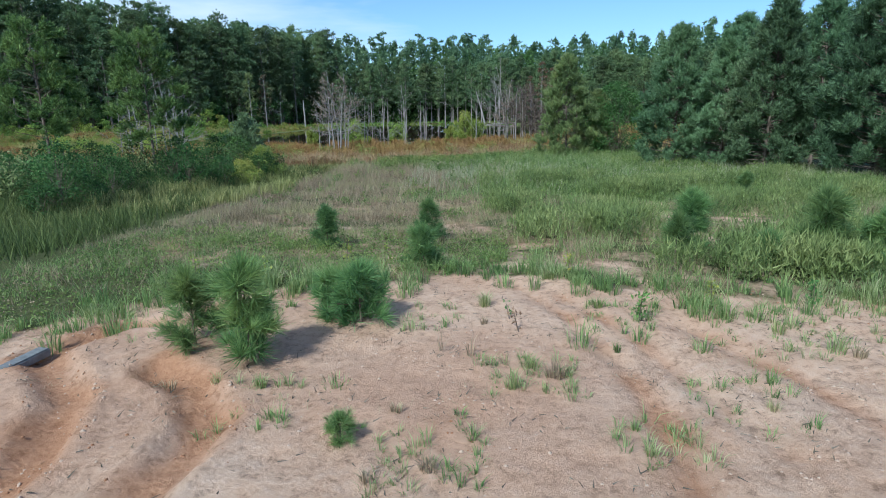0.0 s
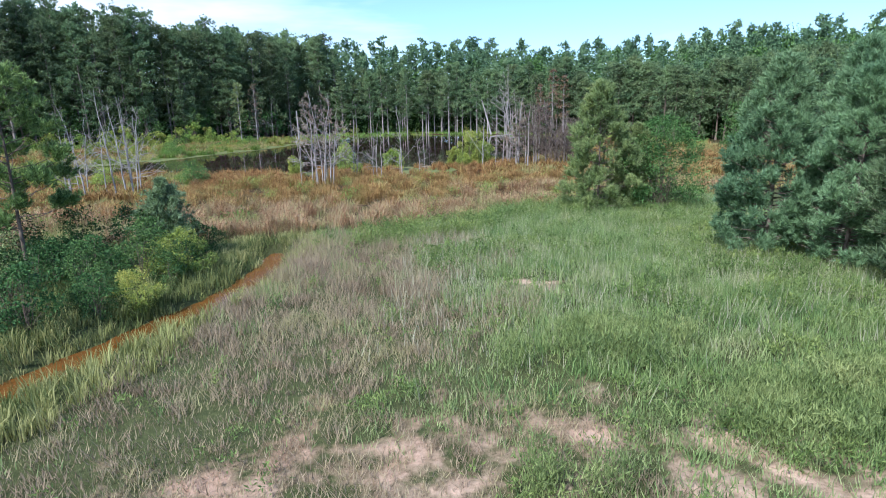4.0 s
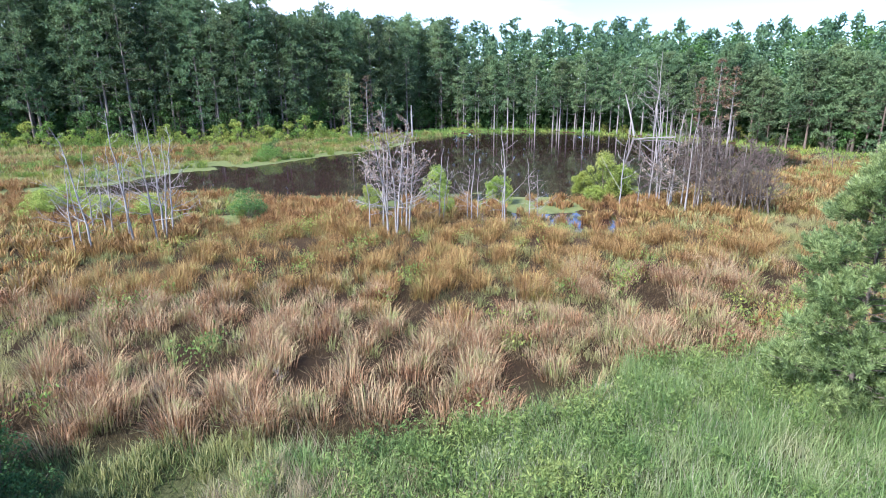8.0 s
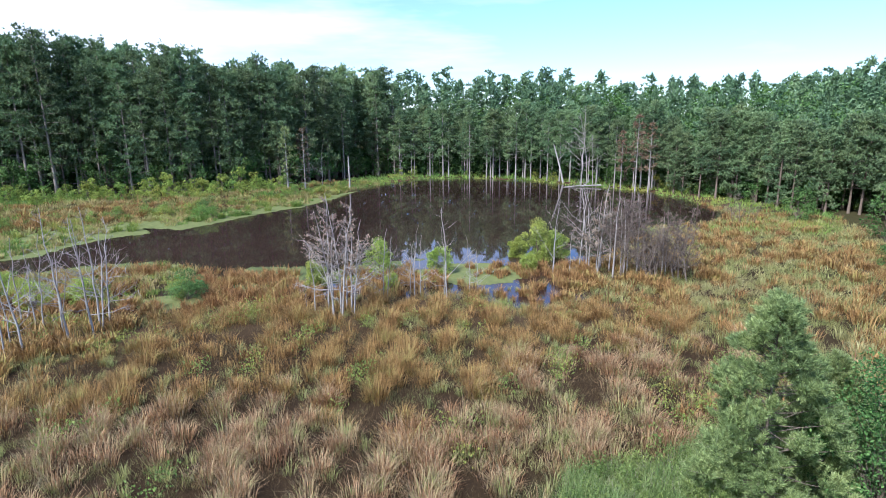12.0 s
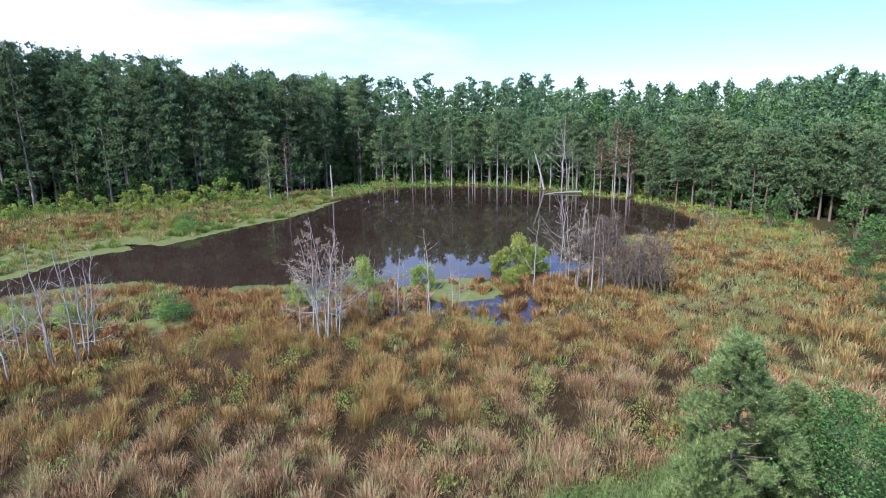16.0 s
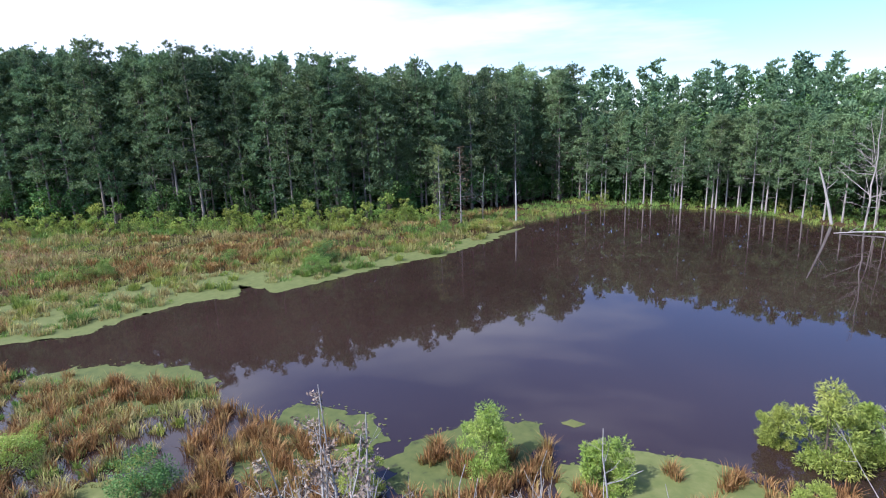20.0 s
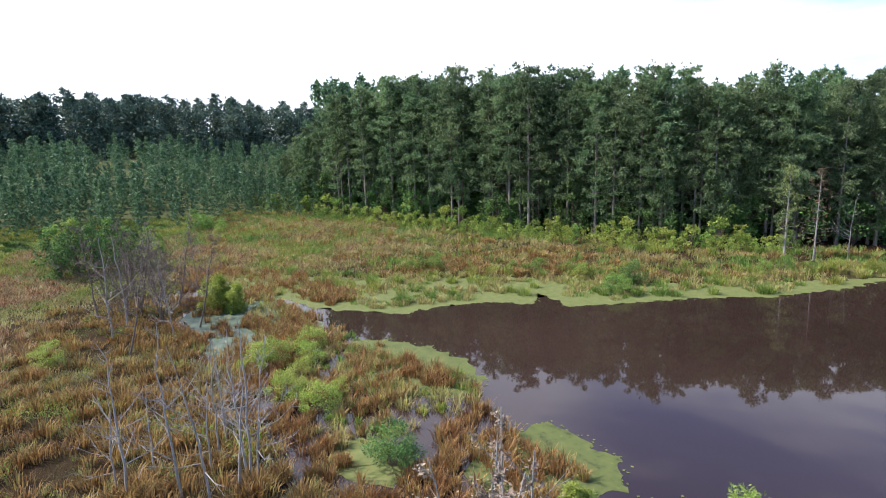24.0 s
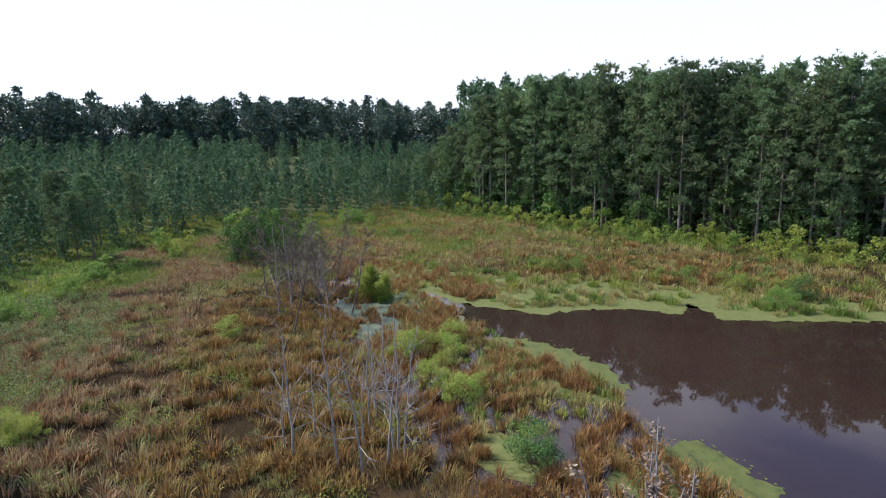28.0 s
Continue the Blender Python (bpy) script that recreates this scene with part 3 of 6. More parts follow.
def dead_tree(rng, height, stem, limbs, twigs, spread=0.42, up=0.8, lean=0.06):
    """A bare tree: leaning trunk, limbs and twigs that thin out."""
    n = 9
    zz = np.linspace(0, height, n)
    tilt = rng.normal(0, lean, 2)
    wander = np.cumsum(rng.normal(0, 0.018 * height, (n, 2)), 0) * np.linspace(0, 1, n)[:, None]
    spine = np.stack([tilt[0] * zz + wander[:, 0], tilt[1] * zz + wander[:, 1], zz], 1)
    trunk, arms = [tube(spine, stem * (1 - 0.8 * zz / height), 6)], []
    for _ in range(limbs):
        f = rng.uniform(0.2, 0.97)
        o = np.array([np.interp(f * height, zz, spine[:, k]) for k in range(3)])
        a, l = rng.uniform(0, 2 * math.pi), height * spread * (1.08 - f) * rng.uniform(0.5, 1.15)
        d = np.array([math.cos(a), math.sin(a), rng.uniform(0.1, 1.1) * up])
        m, t = o + d * l * 0.5 + rng.normal(0, 0.05 * l, 3), o + d * l + np.array([0, 0, 0.18 * l])
        r = stem * (1 - 0.8 * f) * 0.55
        limb = [tube([o, m, t], [r, r * 0.6, 0.006], 4)]
        for _ in range(twigs):
            g = rng.uniform(0.25, 1)
            q = o + (m - o) * min(1, g * 2) if g < 0.5 else m + (t - m) * (g - 0.5) * 2
            e = unit(d + rng.normal(0, 0.65, 3)) * l * rng.uniform(0.2, 0.45)
            limb.append(tube([q, q + e * 0.5 + rng.normal(0, 0.02, 3), q + e + [0, 0, 0.05]], [r * 0.35 + 0.003, r * 0.22 + 0.003, 0.003], 3))
        arms.append(join(limb))
    return join(trunk), arms


# ---- the lie of the land ----
POND = np.array([(-74, 53), (-66, 51), (-56, 50), (-48, 48.5), (-41, 51.5), (-33, 52), (-26, 52.5), (-21, 54), (-16, 57), (-11, 58.5), (-6, 60.5), (-1, 61), (2.5, 58.5), (5, 61), (6, 66), (9, 72), (13.5, 80), (15, 86.5), (19, 87.5), (24, 91), (27, 97), (26.5, 103), (25, 110), (20, 118), (12, 124.5), (5.5, 128.5), (3, 131.6), (-3.3, 134), (-10.6, 135.2), (-19, 133.5), (-25, 123), (-29, 115), (-33, 106), (-36, 99), (-40, 92), (-46, 86.5), (-51, 81), (-54, 76), (-58, 70), (-64, 62.5), (-72, 57)], float)
OPEN = np.array([(-53, 59.7), (-49, 61), (-43, 67), (-43, 71.5), (-42.3, 75), (-39.3, 78.2), (-42, 81), (-36.9, 80.4), (-34.4, 87), (-32.3, 92.5), (-29.4, 97.6), (-27.6, 105), (-26.5, 115.4), (-23.6, 122.5), (-18.5, 132.5), (-10.6, 134.4), (-3.3, 133.2), (3, 131), (12, 123.8), (20, 117), (24.5, 110), (26, 102), (26.3, 97), (23.5, 91.8), (18.5, 88.3), (14.6, 87), (12, 80), (8, 73), (4, 70.5), (-1, 69.8), (-8, 68.5), (-15, 65.5), (-21, 64.5), (-27, 66), (-34, 64.5)], float)
DITCH = np.array([(-6.05, 30.7), (-5.95, 30.2), (-5.7, 29.3), (-5.55, 28), (-5.35, 26), (-5.4, 24.6), (-5.9, 22.4), (-6.7, 19.5), (-7.4, 16.5), (-8.4, 13)], float)
RUT_A = np.array([(-1.6, 1.8), (-1.5, 2.9), (-1.75, 3.7), (-2.2, 4.2), (-2.6, 4.6), (-2.2, 5.2), (-1.5, 5.5)], float)
RUT_B = np.array([(-0.75, 1.8), (-0.6, 2.8), (-0.55, 3.4), (-0.9, 3.9), (-1.3, 4.2)], float)
RILLS = [np.array(r, float) for r in ([(1.9, 6.6), (2.3, 5.4), (2.55, 4.4), (2.6, 3.4), (2.5, 2.0)], [(3.4, 5.2), (3.9, 4.0), (4.1, 2.8)], [(5.6, 5.6), (5.4, 4.4), (5.0, 3.0)], [(2.3, 6.2), (2.9, 4.7), (3.2, 3.0)])]


def signed(poly, x, y):
    """Distance to an outline, negative inside."""
    x, y = np.asarray(x, float), np.asarray(y, float)
    best, inside = np.full(x.shape, 1e9), np.zeros(x.shape, bool)
    for (ax, ay), (bx, by) in zip(poly, np.roll(poly, -1, 0)):
        dx, dy = bx - ax, by - ay
        t = np.clip(((x - ax) * dx + (y - ay) * dy) / (dx * dx + dy * dy), 0, 1)
        best = np.minimum(best, np.hypot(x - ax - t * dx, y - ay - t * dy))
        cross = ((ay > y) != (by > y)) & (x < (bx - ax) * (y - ay) / (by - ay + 1e-12) + ax)
        inside ^= cross
    return np.where(inside, -best, best)


def along(line, x, y):
    """Distance to an open line."""
    x, y = np.asarray(x, float), np.asarray(y, float)
    best = np.full(x.shape, 1e9)
    for (ax, ay), (bx, by) in zip(line[:-1], line[1:]):
        dx, dy = bx - ax, by - ay
        t = np.clip(((x - ax) * dx + (y - ay) * dy) / (dx * dx + dy * dy), 0, 1)
        best = np.minimum(best, np.hypot(x - ax - t * dx, y - ay - t * dy))
    return best


def waves(x, y, scale, seed):
    """Smooth wandering numbers from -1 to 1."""
    r = np.random.RandomState(seed)
    out = np.zeros(np.shape(x))
    for k in range(6):
        a, f, p = r.uniform(0, 2 * math.pi), r.uniform(0.6, 2.0) / scale, r.uniform(0, 6.28)
        out = out + np.sin((x * math.cos(a) + y * math.sin(a)) * f * 2 + p)
    return out / 6 * 1.7


def smooth(a, b, x):
    t = np.clip((x - a) / (b - a), 0, 1)
    return t * t * (3 - 2 * t)


def ground_z(x, y):
    x, y = np.asarray(x, float), np.asarray(y, float)
    rise = np.interp(y, [-60, 0, 7, 13, 20, 28, 34, 40, 50], [2.4, 2.3, 2.2, 1.85, 1.5, 1.05, 0.72, 0.40, 0.14])
    rise = rise * smooth(-60, -18, x) + 0.14 * (1 - smooth(-60, -18, x))
    z = rise + waves(x, y, 5.0, 3) * 0.06 + waves(x, y, 1.6, 4) * 0.03 + smooth(30, 40, y) * waves(x, y, 0.9, 6) * 0.05
    far = np.hypot(x + 20, y - 75)
    z = z + 9.0 * smooth(60, 230, -x - 0.25 * np.maximum(y - 40, 0)) * smooth(190, 40, y)
    z = z + 3.5 * smooth(75, 220, far) + 6.0 * smooth(20, 200, x - 20) * smooth(40, 120, y)
    z = z + 11.0 * smooth(225, 320, np.hypot(x, y - 48)) * smooth(-60, -160, x)
    basin = signed(POND, x, y) + waves(x, y, 4.0, 9) * 0.8
    z = np.where(basin < 3, z * smooth(-0.5, 3, basin) + (-0.10) * (1 - smooth(-0.5, 3, basin)), z)
    z = z - 0.9 * smooth(0.5, -5, signed(OPEN, x, y))
    sand = smooth(11, 7, y) * smooth(-3, 0, y)
    rut = np.minimum(along(RUT_A, x, y), along(RUT_B, x, y))
    z = z + sand * (-0.075 * smooth(0.19, 0.10, rut + 0.03 * waves(x, y, 0.25, 36)) + 0.03 * np.exp(-((rut - 0.25) / 0.06) ** 2))
    for rill in RILLS:
        z = z - sand * 0.045 * np.exp(-(along(rill, x, y) / 0.13) ** 2)
    z = z + sand * (waves(x, y, 0.45, 31) * 0.014 + waves(x, y, 0.2, 32) * 0.012 + waves(x, y, 0.11, 33) * 0.009)
    cut = along(DITCH, x, y)
    z = z - 0.42 * smooth(1.3, 0.5, cut)
    return z


def axis_steps(fine_lo, fine_hi, step, far):
    mid = np.arange(fine_lo, fine_hi + 1e-6, step)
    grow = np.cumsum(step * 1.16 ** np.arange(1, 60))
    grow = grow[grow < far]
    return np.concatenate([(fine_lo - grow)[::-1], mid, fine_hi + grow])


def refined(axis, lo, hi, step):
    """The axis with finer steps between lo and hi."""
    return np.concatenate([axis[axis < lo], np.arange(lo, hi, step), axis[axis >= hi]])


GX, GY = refined(axis_steps(-62, 34, 0.6, 2500), -6, 9, 0.07), refined(axis_steps(-3, 92, 0.6, 2500), 1.0, 8.0, 0.07)
gx, gy = np.meshgrid(GX, GY, indexing="ij")
gz = ground_z(gx, gy)
near = along(DITCH, gx, gy)
gi, gj = np.meshgrid(np.arange(len(GX) - 1), np.arange(len(GY) - 1), indexing="ij")
gn = len(GY)
ground_me = mesh_of("ground", np.stack([gx, gy, gz], -1).reshape(-1, 3), [np.stack([gi * gn + gj, (gi + 1) * gn + gj, (gi + 1) * gn + gj + 1, gi * gn + gj + 1], -1).reshape(-1, 4)], M_GROUND, True)
bare = 1 - smooth(-0.8, 0.8, gy - np.interp(gx, [-12, -3.4, -2.3, 0.5, 1.2, 2.5, 2.9, 4.4, 6, 14], [3.0, 5.0, 6.2, 6.2, 7.2, 6.6, 5.5, 5.3, 5.8, 6.2]) + waves(gx, gy, 1.5, 5) * 0.5)
for px, py, pr in ((4.8, 12.6, 1.4), (6.2, 11.8, 1.2), (7.9, 12.1, 1.1), (7.4, 9.9, 1.0), (3.4, 24.4, 1.5), (-3.6, 27.5, 0.5), (14.4, 17.4, 1.8)):
    bare = np.maximum(bare, 0.52 * smooth(pr * 1.3, pr * 0.2, np.hypot((gx - px) * 0.7, gy - py) + 0.5 * waves(gx, gy, 0.8, 15)))
thin = smooth(8.5, 4.5, np.hypot((gx - 3.0) * 0.8, gy - 11.5)) + 0.35 * waves(gx, gy, 1.3, 37)
bare = np.maximum(bare, 0.47 * np.clip(thin, 0, 1))
bare = bare * smooth(-15, -8, gx) * smooth(26, 17, gx)
bare = np.maximum(bare, 0.5 * smooth(0.8, 0.4, near) * smooth(32.5, 30, gy))
wet = smooth(42, 52, gy) * smooth(8, 2, signed(POND, gx, gy))
rut_gap = np.minimum(along(RUT_A, gx, gy), along(RUT_B, gx, gy))
for rill in RILLS:
    rut_gap = np.minimum(rut_gap, along(rill, gx, gy) + 0.17)
rut_clay = 0.8 * smooth(0.30, 0.06, rut_gap + 0.12 * waves(gx, gy, 0.35, 35))
soil = ground_me.color_attributes.new("soil", "FLOAT_COLOR", "POINT")
brink = np.interp(gx, [-70, -40, -28, -14, -6, -2.5, 2.5, 8, 14, 40], [22, 21, 25, 30, 32.2, 33.6, 38.6, 42.3, 46, 52])
lush = np.clip(smooth(2, -2, gy - brink) + smooth(14, 30, gx) * 0.35 + smooth(-62, -84, gx) + smooth(60, 130, signed(POND, gx, gy)), 0, 1)
soil.data.foreach_set("color", np.stack([bare, wet, lush, rut_clay], -1).astype(np.float32).ravel())
tagged(new("ground", ground_me), "sandy rise running down into peat marsh", "ground", kind="structure")

# the pond's surface, and the silty trickle in the ditch
wx0, wx1, wy0, wy1 = -85.0, 34.0, 42.0, 140.0
tagged(new("water", mesh_of("water", [(wx0, wy0, 0), (wx1, wy0, 0), (wx1, wy1, 0), (wx0, wy1, 0)], [[(0, 1, 2, 3)]], M_WATER)), "still brown pond reflecting sky and pines", "pond", kind="structure")
dl = np.concatenate([np.linspace(a, b, 6, endpoint=False) for a, b in zip(DITCH[:-1], DITCH[1:])])
dn = unit(np.stack([-np.gradient(dl[:, 1]), np.gradient(dl[:, 0])], 1))
dw = np.interp(np.arange(len(dl)), [0, 6, 14, 24, 44], [0.14, 0.34, 0.46, 0.6, 0.6]) + 0.05 * np.sin(np.arange(len(dl)) * 0.9) + 0.05 * np.sin(np.arange(len(dl)) * 2.3)
dzz = ground_z(dl[:, 0], dl[:, 1]) + 0.14
dzz = np.convolve(np.pad(dzz, 3, mode="edge"), np.ones(7) / 7, "valid")
dv = np.concatenate([np.column_stack([dl + dn * dw[:, None], dzz]), np.column_stack([dl - dn * dw[:, None], dzz])])
k = np.arange(len(dl) - 1)
tagged(new("ditch_water", mesh_of("ditch_water", dv, [np.stack([k, k + 1, k + 1 + len(dl), k + len(dl)], 1)], M_DITCH, True)), "orange silty water in a narrow ditch", "ditch", kind="structure")


# ---- woods ----
def gz1(x, y):
    return float(ground_z(np.array([x]), np.array([y]))[0])


def lay(variants, spots):
    """Many trees as one: spots of x, y, size."""
    spots = np.array(spots)
    z = ground_z(spots[:, 0], spots[:, 1])
    return join([moved(pick(variants), x, y, h, s, rng.uniform(0, 6.28)) for (x, y, s), h in zip(spots, z)])


rng = np.random.default_rng(7)
TALL = [tiered(rng, 21.0, b, r, n, 28, 10, 0.36, 0.095, 0.19, 0.010, 0.42, 0.36, True, 8) for b, r, n in ((0.30, 3.5, 42), (0.20, 3.7, 46), (0.40, 3.3, 38), (0.14, 3.6, 48), (0.24, 3.2, 44), (0.35, 3.8, 40))]
SHORE = [tiered(rng, 13.0, b, 2.6, 38, 24, 10, 0.30, 0.085, 0.12, 0.015, 0.5, 0.36, True, 8) for b in (0.34, 0.26, 0.38, 0.30)]
YOUNG = [tiered(rng, 9.0, b, r, 48, 18, 11, 0.27, 0.075, 0.12, 0.012, 0.62, 0.34, True, 5) for b, r in ((0.08, 2.3), (0.30, 2.6), (0.10, 2.1), (0.34, 2.5))]
UNDER = [broad_crown(rng, 5.0, 0.4, 1.9, 24, 62, 0.26, 0.05) for _ in range(4)]
EDGE = [broad_crown(rng, h, 0.1, r, 16, 52, 0.18, 0.02) for h, r in ((2.1, 1.05), (1.5, 1.15), (2.6, 0.95), (1.8, 0.9))]
LOW_PINE = [join(tiered(rng, 21.0, b, 3.6, 26, 9, 4, 0.66, 0.40, 0.2, 0.01, 0.5, 0.38, False)) for b in (0.3, 0.2, 0.25, 0.15)]
SKY_PINE = [join(tiered(rng, 20.0, 0.05, 4.6, 26, 8, 4, 0.95, 0.55, 0.2, 0.01, 0.5, 0.4, False)) for _ in range(3)]
LOW_OAK = [broad_crown(rng, 19.0, 3.0, 4.6, 18, 44, 0.62, 0.2)[1] for _ in range(3)]
SKY_OAK = [broad_crown(rng, 18.0, 0.5, 5.4, 24, 30, 1.15, 0.2)[1] for _ in range(3)]
LOW_YOUNG = [join(tiered(rng, h, 0.0, 1.9, 18, 7, 4, 0.52, 0.30, 0.06, 0.01, 0.8, 0.34, False)) for h in (8.2, 7.4, 8.8, 6.6)]


def meshes(kind, variants, wood_mat, leaf_mat):
    return [(piece_mesh(kind + "_trunk", w, wood_mat, True), piece_mesh(kind + "_crown", c, leaf_mat)) for w, c in variants]


def plant_tree(name, pair, x, y, size, turn, label, category, group="", sink=0.05, z=None, names=("trunk", "crown")):
    t = thing(name, x, y, (gz1(x, y) if z is None else z) - sink, label, category, group, turn, size)
    part(names[0], pair[0], t)
    part(names[1], pair[1], t)
    return t


T_TALL, T_SHORE, T_YOUNG = meshes("tall_pine", TALL, M_TRUNK, M_PINE_SUNLIT), meshes("shore_pine", SHORE, M_GREYWOOD, M_PINE), meshes("young_pine", YOUNG, M_BARK, M_PINE)
FINE = [broad_crown(rng, h, 0.1, r, 26, 70, 0.11, 0.015) for h, r in ((2.2, 1.1), (1.6, 1.2), (2.6, 1.0))]
T_FINE = meshes("fine_shrub", FINE, M_BARK, M_THICKET_SHADED)
T_UNDER, T_EDGE = meshes("understorey", UNDER, M_BARK, M_LEAF), meshes("edge_shrub", EDGE, M_BARK, M_SHRUB)
T_GOLD = meshes("golden_shrub", EDGE, M_BARK, M_WILLOW)


def line_points(line, step):
    """Places along an open line, a step apart, with the way that points behind it (to its left)."""
    out = []
    for (ax, ay), (bx, by) in zip(line[:-1], line[1:]):
        l = math.hypot(bx - ax, by - ay)
        for s in np.arange(0, l, step):
            out.append((ax + (bx - ax) * s / l, ay + (by - ay) * s / l, -(by - ay) / l, (bx - ax) / l))
    return out


def pick(variants):
    return variants[rng.integers(len(variants))]


# tall pine stand behind the grassy shore
STAND = [(-128, 74), (-109, 83), (-97, 89), (-75, 100), (-53, 111), (-43, 121), (-34, 136), (-25, 141)]
FAR = [(-24, 138), (-18, 138), (-4, 137.5), (6, 133), (15, 127), (23, 119), (30, 110), (36, 102), (44, 96), (58, 92)]
for row, step in ((0, 3.0), (2.6, 2.8), (5.6, 3.2)):
    for x, y, nx, ny in line_points(STAND, step):
        px, py = x + nx * row + rng.normal(0, 1.0), y + ny * row + rng.normal(0, 1.0)
        s = rng.uniform(0.90, 1.08) * float(np.interp(px, [-104, -86, -66, -40], [1.12, 1.18, 1.08, 0.98])) * float(np.interp(px, [-130, -118, -106], [0.42, 0.68, 1.0])) * (0.86 if row == 0 and rng.random() < 0.3 else 1.0)
        plant_tree("pine_tree", pick(T_TALL), px, py, s, rng.uniform(0, 6.28), "tall dark pine with a bare lower trunk in a dense stand", "pine tree", "pines of the tall stand")
for x, y, nx, ny in line_points(STAND, 2.9):
    px, py = x + nx * rng.uniform(-1.5, 3.5), y + ny * rng.uniform(-1.5, 3.5)
    if rng.random() < 0.85:
        plant_tree("understorey_tree", pick(T_UNDER), px, py, rng.uniform(0.7, 1.7), rng.uniform(0, 6.28), "leafy green understorey tree among pine trunks", "tree", "understorey of the stand", names=("stem", "leaves"))
for x, y, nx, ny in line_points(STAND, 5.2):
    px, py = x + nx * rng.uniform(-0.5, 3.0), y + ny * rng.uniform(-0.5, 3.0)
    plant_tree("young_pine", pick(T_YOUNG), px, py, rng.uniform(0.9, 1.6), rng.uniform(0, 6.28), "shorter pine with low branches in front of tall ones", "pine tree", "low pines of the stand")
for off, step, lo, hi in ((-2.6, 2.0, 0.95, 1.6), (-4.4, 2.4, 0.8, 1.3), (-6.4, 3.6, 0.55, 1.0)):
    for x, y, nx, ny in line_points(STAND[:6], step):
        px, py = x + nx * (off + rng.normal(0, 0.7)), y + ny * (off + rng.normal(0, 0.7))
        if signed(POND, px, py) > 0.5:
            plant_tree("shrub", pick(T_GOLD if rng.random() < 0.5 else T_EDGE), px, py, rng.uniform(lo, hi), rng.uniform(0, 6.28), "yellow-green leafy shrub at the foot of the pines", "shrub", "shrubs along the wood's edge", names=("stem", "leaves"))

fill = []
for x, y, nx, ny in line_points(STAND + FAR, 1.5):
    for k in (2.5, 5.5, 9.0, 13.0, 18.0):
        fill.append((x + nx * (k + rng.normal(0, 0.8)), y + ny * (k + rng.normal(0, 0.8)), rng.uniform(0.5, 1.1) * (0.7 if k < 4 else 1.0 if k < 15 else 1.9)))
LOW_UNDER = [broad_crown(rng, 5.0, 0.2, 1.9, 10, 14, 0.75, 0.04)[1] for _ in range(3)]
stuff("wood_undergrowth", lay(LOW_UNDER, fill), M_THICKET_SHADED, "shaded leafy undergrowth between the trunks", "undergrowth")

# grey-trunked pines at the far shore, taller mixed woods behind them
for row, step in ((0, 2.2), (2.8, 2.8)):
    for x, y, nx, ny in line_points(FAR, step):
        px, py = x + nx * row + rng.normal(0, 0.8), y + ny * row + rng.normal(0, 0.8)
        if px > 24:
            plant_tree("young_pine", pick(T_YOUNG), px, py, rng.uniform(1.0, 1.5), rng.uniform(0, 6.28), "dark bushy pine with branches to the ground", "pine tree", "pines beside the meadow")
            continue
        plant_tree("slender_pine", pick(T_SHORE), px, py, rng.uniform(0.85, 1.15), rng.uniform(0, 6.28), "slender pine with a pale bare trunk at the water's edge", "pine tree", "pines of the far shore")
for x, y, nx, ny in line_points(FAR, 2.6):
    px, py = x + nx * rng.uniform(-1.0, 4), y + ny * rng.uniform(-1.0, 4)
    plant_tree("shrub", pick(T_EDGE if rng.random() < 0.6 else T_UNDER), px, py, rng.uniform(0.6, 1.0), rng.uniform(0, 6.28), "green shrub among trunks on the far bank", "shrub", "shrubs of the far bank", names=("stem", "leaves"))
WOODS = np.array(STAND + FAR + [(110, 92), (110, 250), (-220, 250), (-200, 150)], float)
bx, by = np.meshgrid(np.arange(-150, 100, 3.6), np.arange(60, 210, 3.6), indexing="ij")
bx, by = bx.ravel() + rng.normal(0, 1.2, bx.size), by.ravel() + rng.normal(0, 1.2, bx.size)
depth = -signed(WOODS, bx, by)
ok = (depth > 6.5) & (depth < np.where(bx > 0, 42, 26)) & (by < 208)
back = [(x, y, (rng.uniform(0.9, 1.1) * np.interp(x, [-90, -50], [1.16, 0.98]) if x < -30 else np.interp(d, [6, 14, 30], [0.70, 0.88, 0.98]) * np.interp(x, [-20, 0, 12, 35], [1.05, 1.0, 0.96, 0.86]) * rng.uniform(0.86, 1.14)), rng.random() < (0.6 if x > 14 else 0.16)) for x, y, d in zip(bx[ok], by[ok], depth[ok])]
stuff("back_wood_pines", lay(LOW_PINE, [p[:3] for p in back if not p[3]]), M_PINE_DEEP, "dense dark pine wood beyond the front trees", "woods")
stuff("back_wood_broadleaves", lay(LOW_OAK, [p[:3] for p in back if p[3]]), M_LEAF, "bright green broadleaf crowns on the far slope", "woods")

# dark bushy pines on the flank of the meadow
flank = 0
while flank < 64:
    x, y = rng.uniform(33, 72), rng.uniform(38, 99)
    if x > np.interp(y, [38, 60, 75, 90, 99], [46, 43, 38, 36, 40]) + rng.uniform(0, 9):
        plant_tree("young_pine", pick(T_YOUNG), x, y, rng.uniform(0.85, 1.5), rng.uniform(0, 6.28), "dark bushy pine with branches to the ground", "pine tree", "pines beside the meadow")
        flank += 1
for x, y, s in ((34.5, 75.5, 0.9), (30.5, 70.0, 0.55), (36.0, 80.5, 1.1), (33.0, 92.0, 0.8), (28.0, 63.0, 0.5)):
    plant_tree("shrub", pick(T_UNDER), x, y, s, rng.uniform(0, 6.28), "dark green leafy shrub at the meadow's edge", "shrub", "shrubs of the meadow", names=("stem", "leaves"))

